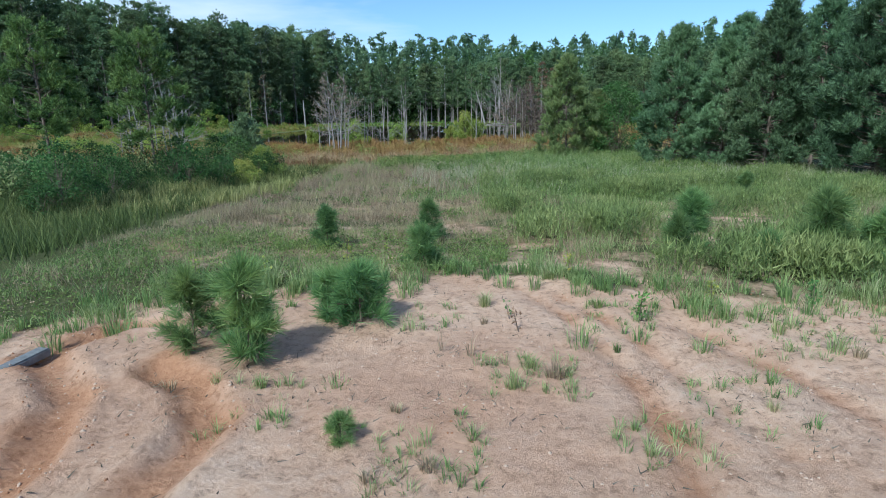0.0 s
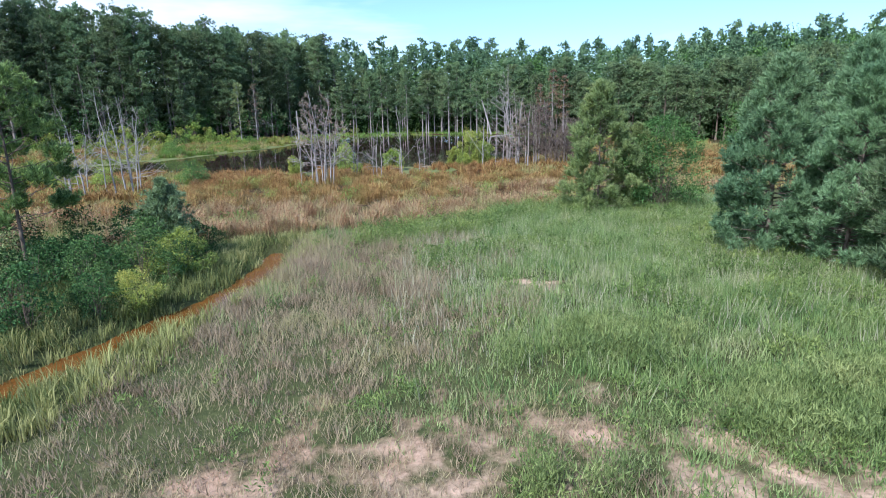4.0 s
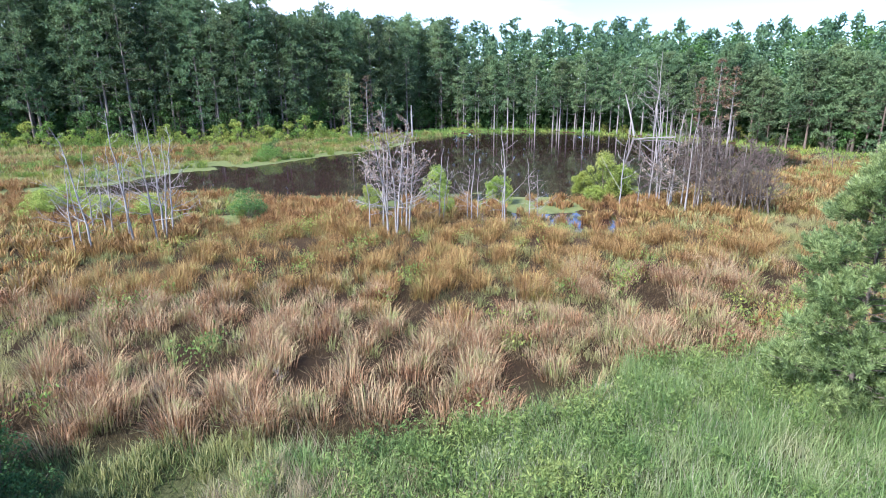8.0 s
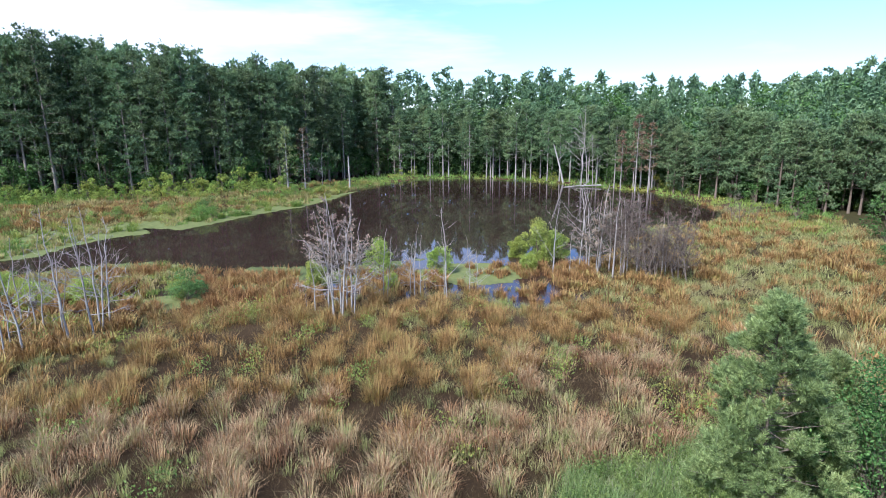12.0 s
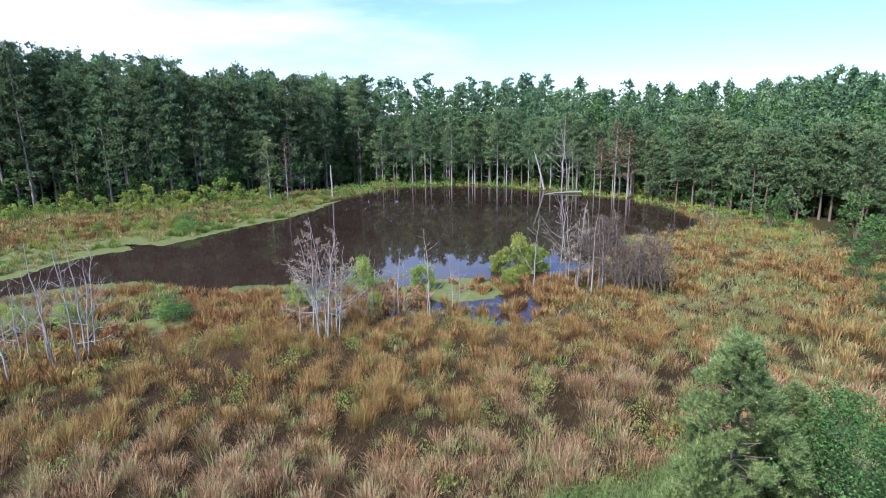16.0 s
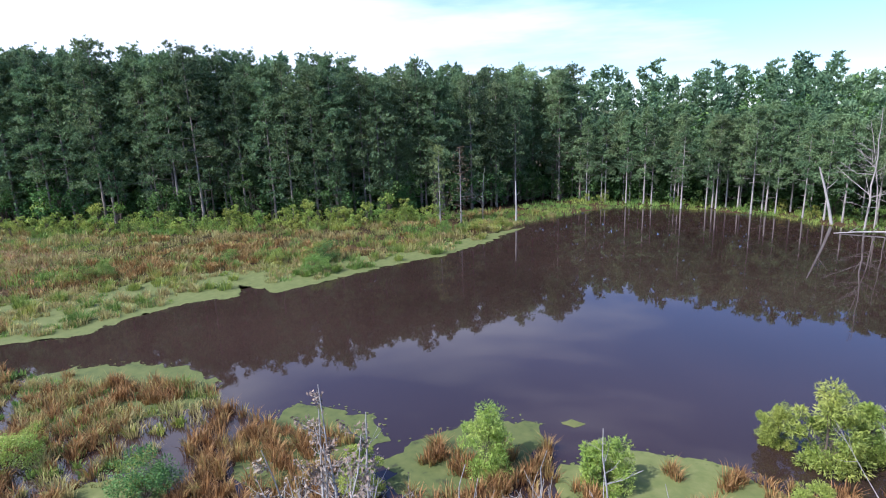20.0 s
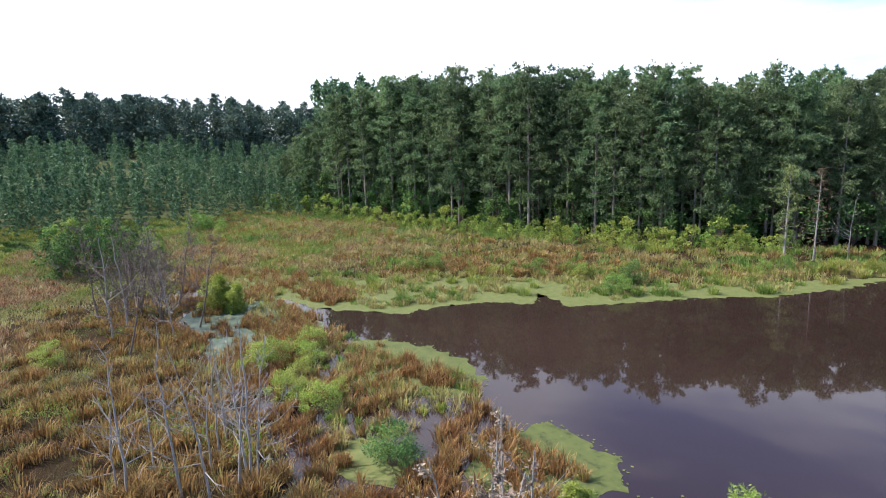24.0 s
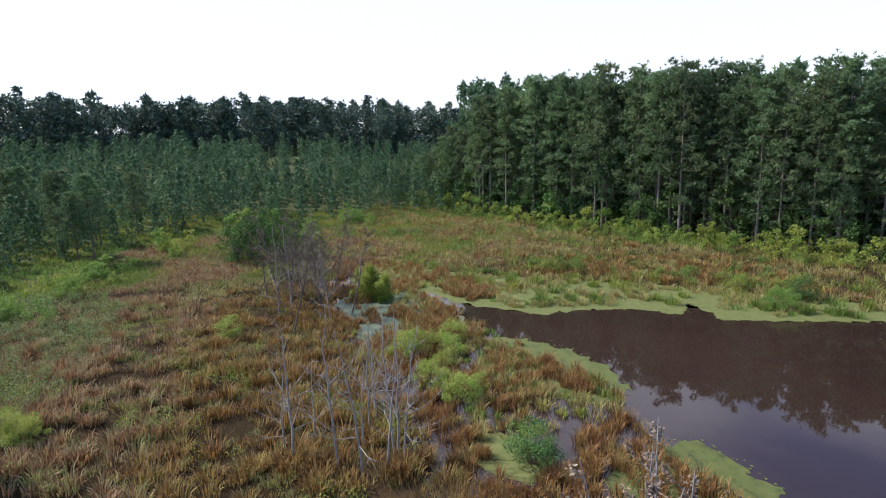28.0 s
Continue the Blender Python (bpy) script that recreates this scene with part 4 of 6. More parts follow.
# pine plantation on the slope, with a dark wood on the skyline
plantation = []
for ix in np.arange(-205, -60, 3.8):
    for iy in np.arange(-110, 120, 3.2):
        x, y = ix + rng.normal(0, 0.4), iy + rng.normal(0, 0.7)
        inner = np.interp(y, [-120, 0, 15, 30, 50, 76], [-64, -64, -78, -96, -104, -108]) - x
        if y < (82 + (x + 109) * 0.45 if x > -109 else 82 + (-109 - x) * 0.62) and inner > 0 and rng.random() < min(0.35 + inner * 0.06, 1.0 if x > -150 else 0.6):
            plantation.append((x, y, rng.uniform(0.5, 1.14) * min(1.0, 0.7 + inner * 0.02)))
stuff("pine_plantation", lay(LOW_YOUNG, plantation), M_PINE_DEEP, "rows of young plantation pines on a slope", "woods")
skyline = []
for _ in range(860):
    a, d = rng.uniform(radians(38), radians(160)), rng.uniform(222, 268)
    skyline.append((-math.sin(a) * d, 48 + math.cos(a) * d, rng.uniform(0.75, 1.1) * float(np.interp(a, [1.9, 2.2, 2.5], [1.0, 1.35, 1.5])), rng.random() < 0.6))
stuff("skyline_pines", lay(SKY_PINE, [p[:3] for p in skyline if not p[3]]), M_HAZED_WOOD, "dark pine wood along the skyline", "woods")
stuff("skyline_broadleaves", lay(SKY_OAK, [p[:3] for p in skyline if p[3]]), M_HAZED_WOOD, "rounded broadleaf crowns along the skyline", "woods")
edge = 0
while edge < 76:
    x, y = (rng.uniform(-100, -44), rng.uniform(-50, 34)) if edge % 2 else (rng.normal(-60, 9), rng.normal(3, 8))
    if y < np.interp(x, [-100, -80, -60, -48, -44], [34, 26, 13, 9, 4]) and y > np.interp(x, [-100, -44], [-50, -25]):
        plant_tree("young_pine", T_YOUNG[1 + 2 * (edge % 2)], x, y, rng.uniform(0.95, 1.35), rng.uniform(0, 6.28), "middle-aged pine at the edge of the plantation", "pine tree", "pines at the plantation edge")
        edge += 1
plant_tree("pine_tree", T_YOUNG[0], -38.5, 23.6, 0.72, 1.0, "small pine standing alone at the marsh edge", "pine tree")
plant_tree("pine_tree", T_YOUNG[1], -28.5, 17.0, 0.62, 2.0, "small pine among green shrubs", "pine tree")
foot = []
for x, y, s, n in ((-31, 13, 1.0, 9), (-36, 17, 0.8, 10), (-27, 20, 0.7, 9), (-42, 16, 0.8, 10), (-50, 10, 0.9, 8), (-60, 14, 0.9, 8), (-48, 18, 0.8, 7), (-57, 20, 0.8, 6), (-72, 24, 0.9, 8), (-86, 30, 1.0, 8), (-96, 40, 1.0, 8), (-90, 48, 0.9, 7), (-102, 58, 1.0, 8), (-34, 10, 0.8, 12), (-26, 14, 0.7, 10), (-40, 21, 0.6, 9), (-66, 22, 0.7, 9), (-53, 16, 0.6, 9)):
    for _ in range(n):
        foot.append((x + rng.normal(0, 2.6), y + rng.normal(0, 2.2), s * rng.uniform(0.7, 1.5)))
stuff("slope_shrubs", lay([e[1] for e in EDGE], foot), M_SHRUB, "leafy green shrubs in rank undergrowth", "shrubs")


# ---- grass ----
def scatter(n, box, keep):
    x, y = rng.uniform(box[0], box[1], n), rng.uniform(box[2], box[3], n)
    ok = keep(x, y)
    x, y = x[ok], y[ok]
    return np.column_stack([x, y, ground_z(x, y) - 0.03])


def marsh_edge(x, y):
    return np.interp(x, [-70, -40, -28, -14, -6, -2.5, 2.5, 8, 14, 40], [22, 21, 25, 30, 32.2, 33.6, 38.6, 42.3, 46, 52]) + waves(x, y, 2.0, 21) * 1.0


def in_marsh(x, y):
    return (y > marsh_edge(x, y)) & (signed(POND, x, y) > -0.3) & (signed(WOODS, x, y) > 6)


def tone(x, y):
    """Where the marsh turns green."""
    return waves(x, y, 5.0, 41) + 0.5 * waves(x, y, 1.8, 42) + 0.8 * smooth(3, 18, x) + 0.15 * smooth(-32, -60, x)


def near_path(x, y):
    return np.hypot(np.maximum(np.abs(x + 15) - 27, 0), np.maximum(np.abs(y - 44) - 15, 0))


def hummock(x, y):
    """Where the tussocks stand proud, with wet gaps between."""
    return waves(x, y, 0.85, 45) + 0.55 * waves(x, y, 2.4, 46)


def straw_field(c, n, spread, height, width, lean=0.35):
    """n straws about each place."""
    idx = np.repeat(np.arange(len(c)), n)
    root = c[idx] + np.column_stack([rng.normal(0, spread, (len(idx), 2)), np.zeros(len(idx))])
    return straws(rng, root, height * rng.uniform(0.5, 1.15, len(idx)), width * rng.uniform(0.7, 1.4, len(idx)), rng.normal(0, lean, (len(idx), 2)))


def dense(x, y, p):
    """Thin the field out with distance."""
    return rng.random(np.shape(x)) < np.interp(near_path(x, y), [0, 12, 45], [1.0, 0.62, 0.35]) * p


c = scatter(70000, (-66, 38, 22, 105), lambda x, y: in_marsh(x, y) & dense(x, y, 1.0) & ((hummock(x, y) > -0.65) | (near_path(x, y) > 14)))
green = tone(c[:, 0], c[:, 1]) + rng.normal(0, 0.25, len(c)) > 0.6
nearby = near_path(c[:, 0], c[:, 1]) < 10
stuff("marsh_thatch", join([straw_field(c[~green & nearby], 24, 0.2, 0.28, 0.016, 0.7), straw_field(c[~green & ~nearby], 9, 0.28, 0.28, 0.075, 0.8)]), M_THATCH, "matted rust-brown marsh grass", "grass")
stuff("marsh_sedge", join([straw_field(c[green & nearby], 30, 0.2, 0.42, 0.014, 0.35), straw_field(c[green & ~nearby], 9, 0.28, 0.40, 0.07, 0.6)]), M_SEDGE, "yellow-green sedge patches in the marsh", "grass")
c = scatter(34000, (-60, 34, 24, 96), lambda x, y: in_marsh(x, y) & dense(x, y, 0.95) & (hummock(x, y) + rng.normal(0, 0.15, np.shape(x)) > 0.08))
c[:, 2] += 0.10 * smooth(-0.1, 0.9, hummock(c[:, 0], c[:, 1]))
c = c[tone(c[:, 0], c[:, 1]) < 0.9]
f = (np.abs(c[:, 0] + 4) < 17) & (c[:, 1] < 60)
wetter = c[:, 1] + 3.0 * waves(c[:, 0], c[:, 1], 5.0, 63) + rng.normal(0, 1.5, len(c)) > np.interp(c[:, 0], [-60, -24, -5, 12], [38, 41, 44, 53])
for sel, mat, name, label in ((~wetter, M_RUST, "marsh_tussocks", "grey-brown and rust tussocks of marsh grass"), (wetter, M_ORANGE, "rust_tussocks", "orange-brown tussocks towards the water")):
    n, w = f & sel, ~f & sel
    tall = 0.62 + 0.5 * smooth(-0.1, 1.0, hummock(c[:, 0], c[:, 1]))
    stuff(name, join([tussocks(rng, c[n], rng.uniform(0.8, 1.5, n.sum()), rng.uniform(0.6, 1.2, n.sum()) * tall[n], 66, 0.017, 0.8), tussocks(rng, c[w], rng.uniform(0.8, 1.5, w.sum()), rng.uniform(0.6, 1.15, w.sum()) * tall[w] * 1.05, 34, 0.05, 0.75)]), mat, label, "grass")
heads = c[f & ~wetter & (rng.random(len(c)) < 0.8)]
idx = np.repeat(np.arange(len(heads)), 14)
ang, rad = rng.uniform(0, 6.28, len(idx)), np.sqrt(rng.uniform(0.05, 1, len(idx)))
way = np.column_stack([np.cos(ang), np.sin(ang)])
root = heads[idx] + np.column_stack([way * (rad * 0.42)[:, None], rng.uniform(0.36, 0.62, len(idx)) * (1.15 - 0.4 * rad)])
stuff("seed_heads", straws(rng, root, rng.uniform(0.14, 0.34, len(idx)), rng.uniform(0.010, 0.017, len(idx)), way * rad[:, None] * 1.1 + rng.normal(0, 0.3, (len(idx), 2))), M_SEEDHEAD, "feathery tan seed heads over the marsh grass", "grass")
c = scatter(2600, (-45, 30, 30, 80), lambda x, y: in_marsh(x, y) & (rng.random(np.shape(x)) < 0.75) & (waves(x, y, 2.2, 64) > -0.2))
stuff("sedge_clumps", tussocks(rng, c, np.full(len(c), 0.5), rng.uniform(0.45, 0.8, len(c)), 46, 0.015, 0.7), M_SEDGE, "green sedge clumps among brown grass", "grass")

c = scatter(3600, (2, 38, 44, 105), lambda x, y: in_marsh(x, y) & (waves(x, y, 1.7, 48) > -0.1) & (rng.random(np.shape(x)) < smooth(2, 12, x)))
h = rng.random(len(c)) < 0.55
for sel, mat, name, label in ((h, M_ORANGE, "meadow_tussocks", "orange-brown tussocks on the meadow side"), (~h, M_SEDGE, "meadow_sedge", "yellow-green tussocks on the meadow side")):
    stuff(name, tussocks(rng, c[sel], rng.uniform(0.6, 1.3, sel.sum()), rng.uniform(0.5, 0.95, sel.sum()), 34, 0.035, 0.8), mat, label, "grass")
c = scatter(3200, (-58, 16, 24, 58), lambda x, y: in_marsh(x, y) & (waves(x, y, 3.0, 61) + 0.5 * waves(x, y, 1.0, 62) > 0.45))
idx = np.repeat(np.arange(len(c)), 44)
at = c[idx] + np.column_stack([rng.normal(0, 0.26, (len(idx), 2)), rng.uniform(0.15, 0.85, len(idx))])
stuff("marsh_forbs", leaves(rng, at, unit(rng.normal(0, 1, (len(idx), 3)) + [0, 0, 0.6]), 0.14, 0.06, 0.0), M_SHRUB, "low yellow-green forbs among brown tussocks", "weeds")
c = scatter(13000, (-114, -63, 20, 82), lambda x, y: in_marsh(x, y))
h = waves(c[:, 0], c[:, 1], 6.0, 47) + rng.normal(0, 0.4, len(c)) + 0.8 * smooth(-80, -105, c[:, 0]) > 0.1
stuff("far_marsh_grass", straw_field(c[~h], 12, 0.3, 0.5, 0.085, 0.6), M_RUST, "brown marsh grass beyond the pond's end", "grass")
stuff("far_marsh_green", straw_field(c[h], 12, 0.3, 0.5, 0.085, 0.6), M_SHRUB, "green marsh growth beyond the pond's end", "grass")
c = scatter(5000, (-34, 50, 82, 146), lambda x, y: (signed(POND, x, y) > 0.1) & (signed(POND, x, y) < 12) & (signed(WOODS, x, y) > -5) & (y > 84 + 0.6 * np.maximum(-x, 0)))
stuff("far_bank_grass", straw_field(c, 12, 0.3, 0.6, 0.09, 0.5), M_SHRUB, "yellow-green growth along the far bank", "grass")

# tussocks standing in the shallows, on the near side and along the grassy shore
def shallows(x, y):
    d = signed(POND, x, y)
    return (d < 0.2) & (signed(OPEN, x, y) > 1.0)


c = scatter(12500, (-72, 10, 46, 78), lambda x, y: shallows(x, y) & (y < 60 + 0.12 * (x + 50) + 6) & (waves(x, y, 3.2, 51) + 0.9 * waves(x, y, 1.1, 52) > 0.0))
c[:, 2] = np.maximum(c[:, 2], -0.12)
wet_t = tussocks(rng, c, rng.uniform(0.4, 0.78, len(c)), rng.uniform(0.65, 1.25, len(c)), 44, 0.038, 0.5)
stuff("wet_tussocks", wet_t, M_ORANGE, "orange-brown tussocks standing in shallow water", "grass")
c = scatter(260, (-72, 10, 46, 78), lambda x, y: shallows(x, y) & (waves(x, y, 3.2, 53) > 0.1))
c[:, 2] = np.maximum(c[:, 2], -0.12)
stuff("wet_sedge", tussocks(rng, c, rng.uniform(0.25, 0.45, len(c)), rng.uniform(0.35, 0.65, len(c)), 30, 0.03, 0.5), M_SEDGE, "green sedge standing in shallow water", "grass")
c = scatter(9000, (-76, -24, 55, 124), lambda x, y: shallows(x, y) & (signed(OPEN, x, y) > 1.4 + 1.2 * waves(x, y, 2.0, 56)) & (waves(x, y, 3.0, 55) > -0.35))
c[:, 2] = np.maximum(c[:, 2], -0.1)
h = rng.random(len(c)) < 0.55
stuff("shore_tussocks", tussocks(rng, c[h], rng.uniform(0.5, 1.1, h.sum()), rng.uniform(0.5, 1.1, h.sum()), 28, 0.05, 0.6), M_TAN, "tan tussocks along the grassy shore", "grass")
stuff("shore_sedge", tussocks(rng, c[~h], rng.uniform(0.4, 0.8, (~h).sum()), rng.uniform(0.35, 0.7, (~h).sum()), 22, 0.06, 0.5), M_SHRUB, "yellow-green sedge along the grassy shore", "grass")

c = scatter(420, (-62, -26, 64, 120), lambda x, y: (signed(OPEN, x, y) > 0.9) & (signed(OPEN, x, y) < 12) & (signed(POND, x, y) < 3) & (waves(x, y, 2.4, 58) > -0.2))
c[:, 2] = np.maximum(c[:, 2], -0.1)
stuff("shore_clumps", tussocks(rng, c, rng.uniform(0.9, 1.6, len(c)), rng.uniform(0.9, 1.4, len(c)), 110, 0.045, 0.6), M_SHRUB, "large bright sedge clumps in the duckweed", "grass")

# the sandy rise: grass, dry weeds, leafy weeds
def on_rise(x, y):
    return (~in_marsh(x, y)) & (y < marsh_edge(x, y) + 1.5) & (along(DITCH, x, y) > 0.5) & (x > -5.2 + waves(x, y, 2, 8) * 0.3) & (y > np.interp(x, [-4, -1, 0.5, 1.2, 2.2, 3, 4.4, 6, 14], [5.6, 6.6, 6.6, 7.9, 7.4, 6.2, 5.6, 6.0, 6.4]) + waves(x, y, 0.7, 13) * 0.35)


def patchy(x, y):
    bare_spots = np.zeros(np.shape(x))
    for px, py, pr in ((4.8, 12.6, 1.4), (6.2, 11.8, 1.2), (7.9, 12.1, 1.1), (7.4, 9.9, 1.0), (3.4, 24.4, 1.7), (14.4, 17.4, 1.6)):
        bare_spots = np.maximum(bare_spots, smooth(pr * 1.3, pr * 0.5, np.hypot(x - px, y - py)))
    return rng.random(np.shape(x)) > bare_spots * 0.7


def dry_side(x, y):
    """Share of dry grey-brown weeds: the middle of the rise and its ditch side."""
    return smooth(3.0, -0.5, x + waves(x, y, 2.5, 17) * 2.4) * smooth(8, 12, y) * smooth(34, 30, y) + 0.7 * smooth(3.5, 1.5, np.abs(x - 2.2)) * smooth(8, 10, y) * smooth(17, 13, y)


def lean_field(c, n, spread, height, width, lean):
    idx = np.repeat(np.arange(len(c)), n)
    root = c[idx] + np.column_stack([rng.normal(0, spread, (len(idx), 2)), np.zeros(len(idx))])
    return blades(rng, root, height[idx] * rng.uniform(0.5, 1.15, len(idx)), width * rng.uniform(0.7, 1.4, len(idx)), rng.normal(0, lean, (len(idx), 2)), 0.4)


def spread_field(c, n, spread, hh, width, lean):
    idx = np.repeat(np.arange(len(c)), n)
    root = c[idx] + np.column_stack([rng.normal(0, spread, (len(idx), 2)), np.zeros(len(idx))])
    return straws(rng, root, hh[idx] * rng.uniform(0.4, 1.2, len(idx)), width * rng.uniform(0.7, 1.4, len(idx)), rng.normal(0, lean, (len(idx), 2)))


c = scatter(17000, (-6, 17, 12, 47), lambda x, y: on_rise(x, y) & patchy(x, y))
d = dry_side(c[:, 0], c[:, 1])
dry = rng.random(len(c)) < d * 0.93
hh = 0.06 + np.interp(c[:, 1], [12, 16, 24, 40], [0.10, 0.17, 0.42, 0.58]) * (1 + 0.3 * waves(c[:, 0], c[:, 1], 1.5, 19) + 0.55 * waves(c[:, 0], c[:, 1], 0.55, 20)) * np.where(c[:, 0] > 2.8, 1.25, 0.9)
stuff("rise_grass", join([lean_field(c[~dry], 3, 0.14, hh[~dry] * 0.9, 0.017, 0.35), spread_field(c[~dry], 16, 0.13, hh[~dry] * 0.85, 0.018, 0.35)]), M_GRASS, "green meadow grass covering the sandy rise", "grass")
p = c[(c[:, 0] > -0.5) & (rng.random(len(c)) < 0.6 * smooth(16, 26, c[:, 1]))]
p[:, 2] += 0.15
stuff("pale_stalks", straw_field(p, 4, 0.16, 0.5, 0.011, 0.22), M_PALEGRASS, "pale seed stalks over the meadow grass", "grass")
stuff("dry_weeds", spread_field(c[dry], 22, 0.12, np.maximum(hh[dry], 0.16) * 0.9, 0.015, 0.4), M_DRY, "grey-brown dry weeds on the rise", "weeds")
c = scatter(9000, (-6, 17, 5, 14), lambda x, y: on_rise(x, y) & patchy(x, y) & (waves(x, y, 0.5, 27) + 0.7 * waves(x, y, 1.6, 28) + 1.1 * smooth(2.5, -0.5, x) > 0.0))
d = dry_side(c[:, 0], c[:, 1])
dry = rng.random(len(c)) < np.clip(0.5 + 0.5 * d, 0, 1)
hh = np.interp(c[:, 1], [5, 9, 14], [0.14, 0.18, 0.20]) * (1 + 0.35 * waves(c[:, 0], c[:, 1], 0.9, 29) + 0.5 * waves(c[:, 0], c[:, 1], 0.3, 30)) * np.where(c[:, 0] > 2.8, 1.5, 0.8)


def fine_field(c, n, hh, width, lean):
    idx = np.repeat(np.arange(len(c)), n)
    root = c[idx] + np.column_stack([rng.normal(0, 0.09, (len(idx), 2)), np.zeros(len(idx))])
    return straws(rng, root, hh[idx] * rng.uniform(0.4, 1.2, len(idx)), width * rng.uniform(0.7, 1.4, len(idx)), rng.normal(0, lean, (len(idx), 2)))


stuff("near_grass", fine_field(c[~dry], 18, hh[~dry], 0.012, 0.4), M_GRASS, "fine green grass at the edge of the sand", "grass")
stuff("near_dry_grass", fine_field(c[dry], 22, hh[dry] * 0.9, 0.010, 0.4), M_DRY, "fine dry grass at the edge of the sand", "grass")
c = scatter(2600, (-5, 15, 28, 46), lambda x, y: on_rise(x, y) & (y > marsh_edge(x, y) - 4.5 + 1.2 * waves(x, y, 1.8, 23)) & (x > -3))
idx = np.repeat(np.arange(len(c)), 42)
at = c[idx] + np.column_stack([rng.normal(0, 0.16, (len(idx), 2)), rng.uniform(0.08, 0.75, len(idx))])
stuff("leafy_weeds", join([leaves(rng, at, unit(rng.normal(0, 1, (len(idx), 3)) + [0, 0, 0.9]), 0.13, 0.035, 0.0)]), M_WEED, "dark green leafy weeds at the foot of the rise", "weeds")
c = scatter(2600, (-9, 1, 14, 38), lambda x, y: (along(DITCH, x, y) > 0.5 + 0.15 * waves(x, y, 0.6, 93)) & (along(DITCH, x, y) < 2.4) & (x < np.interp(y, [20, 30, 34], [-4.5, -4.2, 0])))
stuff("ditch_sedge", tussocks(rng, c, np.full(len(c), 0.35), rng.uniform(0.35, 0.7, len(c)), 24, 0.018, 0.45), M_SEDGE, "olive sedge along the ditch", "grass")
c = scatter(9000, (-4.5, 15, 7.5, 44), lambda x, y: on_rise(x, y) & patchy(x, y) & (rng.random(np.shape(x)) > 0.92 * np.clip(dry_side(x, y), 0, 1)) & (waves(x, y, 0.7, 91) + 0.6 * waves(x, y, 2.2, 92) > 0.1))
tall = np.interp(c[:, 1], [7, 12, 18, 24, 40], [0.16, 0.22, 0.3, 0.55, 0.72]) * rng.uniform(0.6, 1.25, len(c))
idx = np.repeat(np.arange(len(c)), 30)
up = np.sqrt(rng.uniform(0.03, 1, len(idx)))
at = c[idx] + np.column_stack([rng.normal(0, 1, (len(idx), 2)) * (0.13 * (1.2 - 0.8 * up))[:, None], up * tall[idx]])
size = np.interp(at[:, 1], [7, 14, 26], [0.055, 0.085, 0.13])[:, None]
stuff("meadow_forbs", leaves(rng, at, unit(rng.normal(0, 0.7, (len(idx), 3)) + [0, 0, 1.0]), size, size * 0.26, 0.0), M_WEED, "leafy green stems in clumps over the rise", "weeds")
# low green forbs and grass away from the rise, under the shrubs
c = scatter(9000, (-34, -5.5, 4, 33), lambda x, y: (y < marsh_edge(x, y)) & (along(DITCH, x, y) > 0.7) & (y > 5.5 + 0.25 * (-4 - x)))
stuff("rank_grass", straw_field(c, 18, 0.2, 0.45, 0.022, 0.4), M_RANK_SHADED, "rank green grass beyond the ditch", "grass")
c = scatter(5200, (12, 46, 5, 60), lambda x, y: ~in_marsh(x, y) & ~on_rise(x, y))
stuff("meadow_grass", straw_field(c, 14, 0.25, 0.5, 0.035, 0.3), M_GRASS, "green meadow grass beside the pines", "grass")
c = scatter(17000, (-128, -36, -30, 82), lambda x, y: ~in_marsh(x, y) & (signed(POND, x, y) > 0.5) & (y > np.interp(x, [-128, -36], [-30, 2])) & (signed(WOODS, x, y) > 2))
stuff("slope_grass", straw_field(c, 12, 0.35, 0.55, 0.09, 0.35), M_SHRUB, "bright green rank growth below the plantation", "grass")
c = scatter(5200, (-120, -26, 60, 126), lambda x, y: (signed(POND, x, y) > 0.2) & (signed(WOODS, x, y) > 1))
h = waves(c[:, 0], c[:, 1], 5.0, 57) + rng.normal(0, 0.5, len(c)) > 0.1
stuff("shore_grass", straw_field(c[h], 14, 0.35, 0.55, 0.09, 0.35), M_TAN, "tan grass on the shore below the stand", "grass")
stuff("shore_green_grass", straw_field(c[~h], 14, 0.35, 0.5, 0.09, 0.35), M_SHRUB, "yellow-green grass on the shore below the stand", "grass")

c = scatter(9000, (-115, -24, 46, 126), lambda x, y: (signed(POND, x, y) > -0.2) & (signed(WOODS, x, y) > 4.5) & (y > 52 - 0.1 * (x + 60)) & (waves(x, y, 1.5, 47) + 0.5 * waves(x, y, 4.0, 48) + rng.normal(0, 0.15, np.shape(x)) > 0.1))
h = waves(c[:, 0], c[:, 1], 5.0, 57) + rng.normal(0, 0.6, len(c)) - 1.2 * smooth(9, 4, signed(WOODS, c[:, 0], c[:, 1]))
for sel, mat, name, label in ((h > 0.15, M_TAN, "shore_tan_tussocks", "tan tussocks on the shore below the stand"), ((h <= 0.15) & (h > -0.55), M_ORANGE, "shore_rust_tussocks", "rust-brown tussocks on the shore below the stand"), (h <= -0.55, M_SHRUB, "shore_green_tussocks", "yellow-green tussocks on the shore below the stand")):
    stuff(name, tussocks(rng, c[sel], rng.uniform(1.0, 1.8, sel.sum()), rng.uniform(0.75, 1.3, sel.sum()), 30, 0.07, 0.6), mat, label, "grass")


def scrub_edge(x, y):
    """Where pale scrub gives way to brown marsh."""
    return np.interp(x, [-75, -60, -46, -38, -29, -22, -14], [24, 29, 33, 34, 32.5, 31, 29]) + 1.6 * waves(x, y, 3.0, 81)


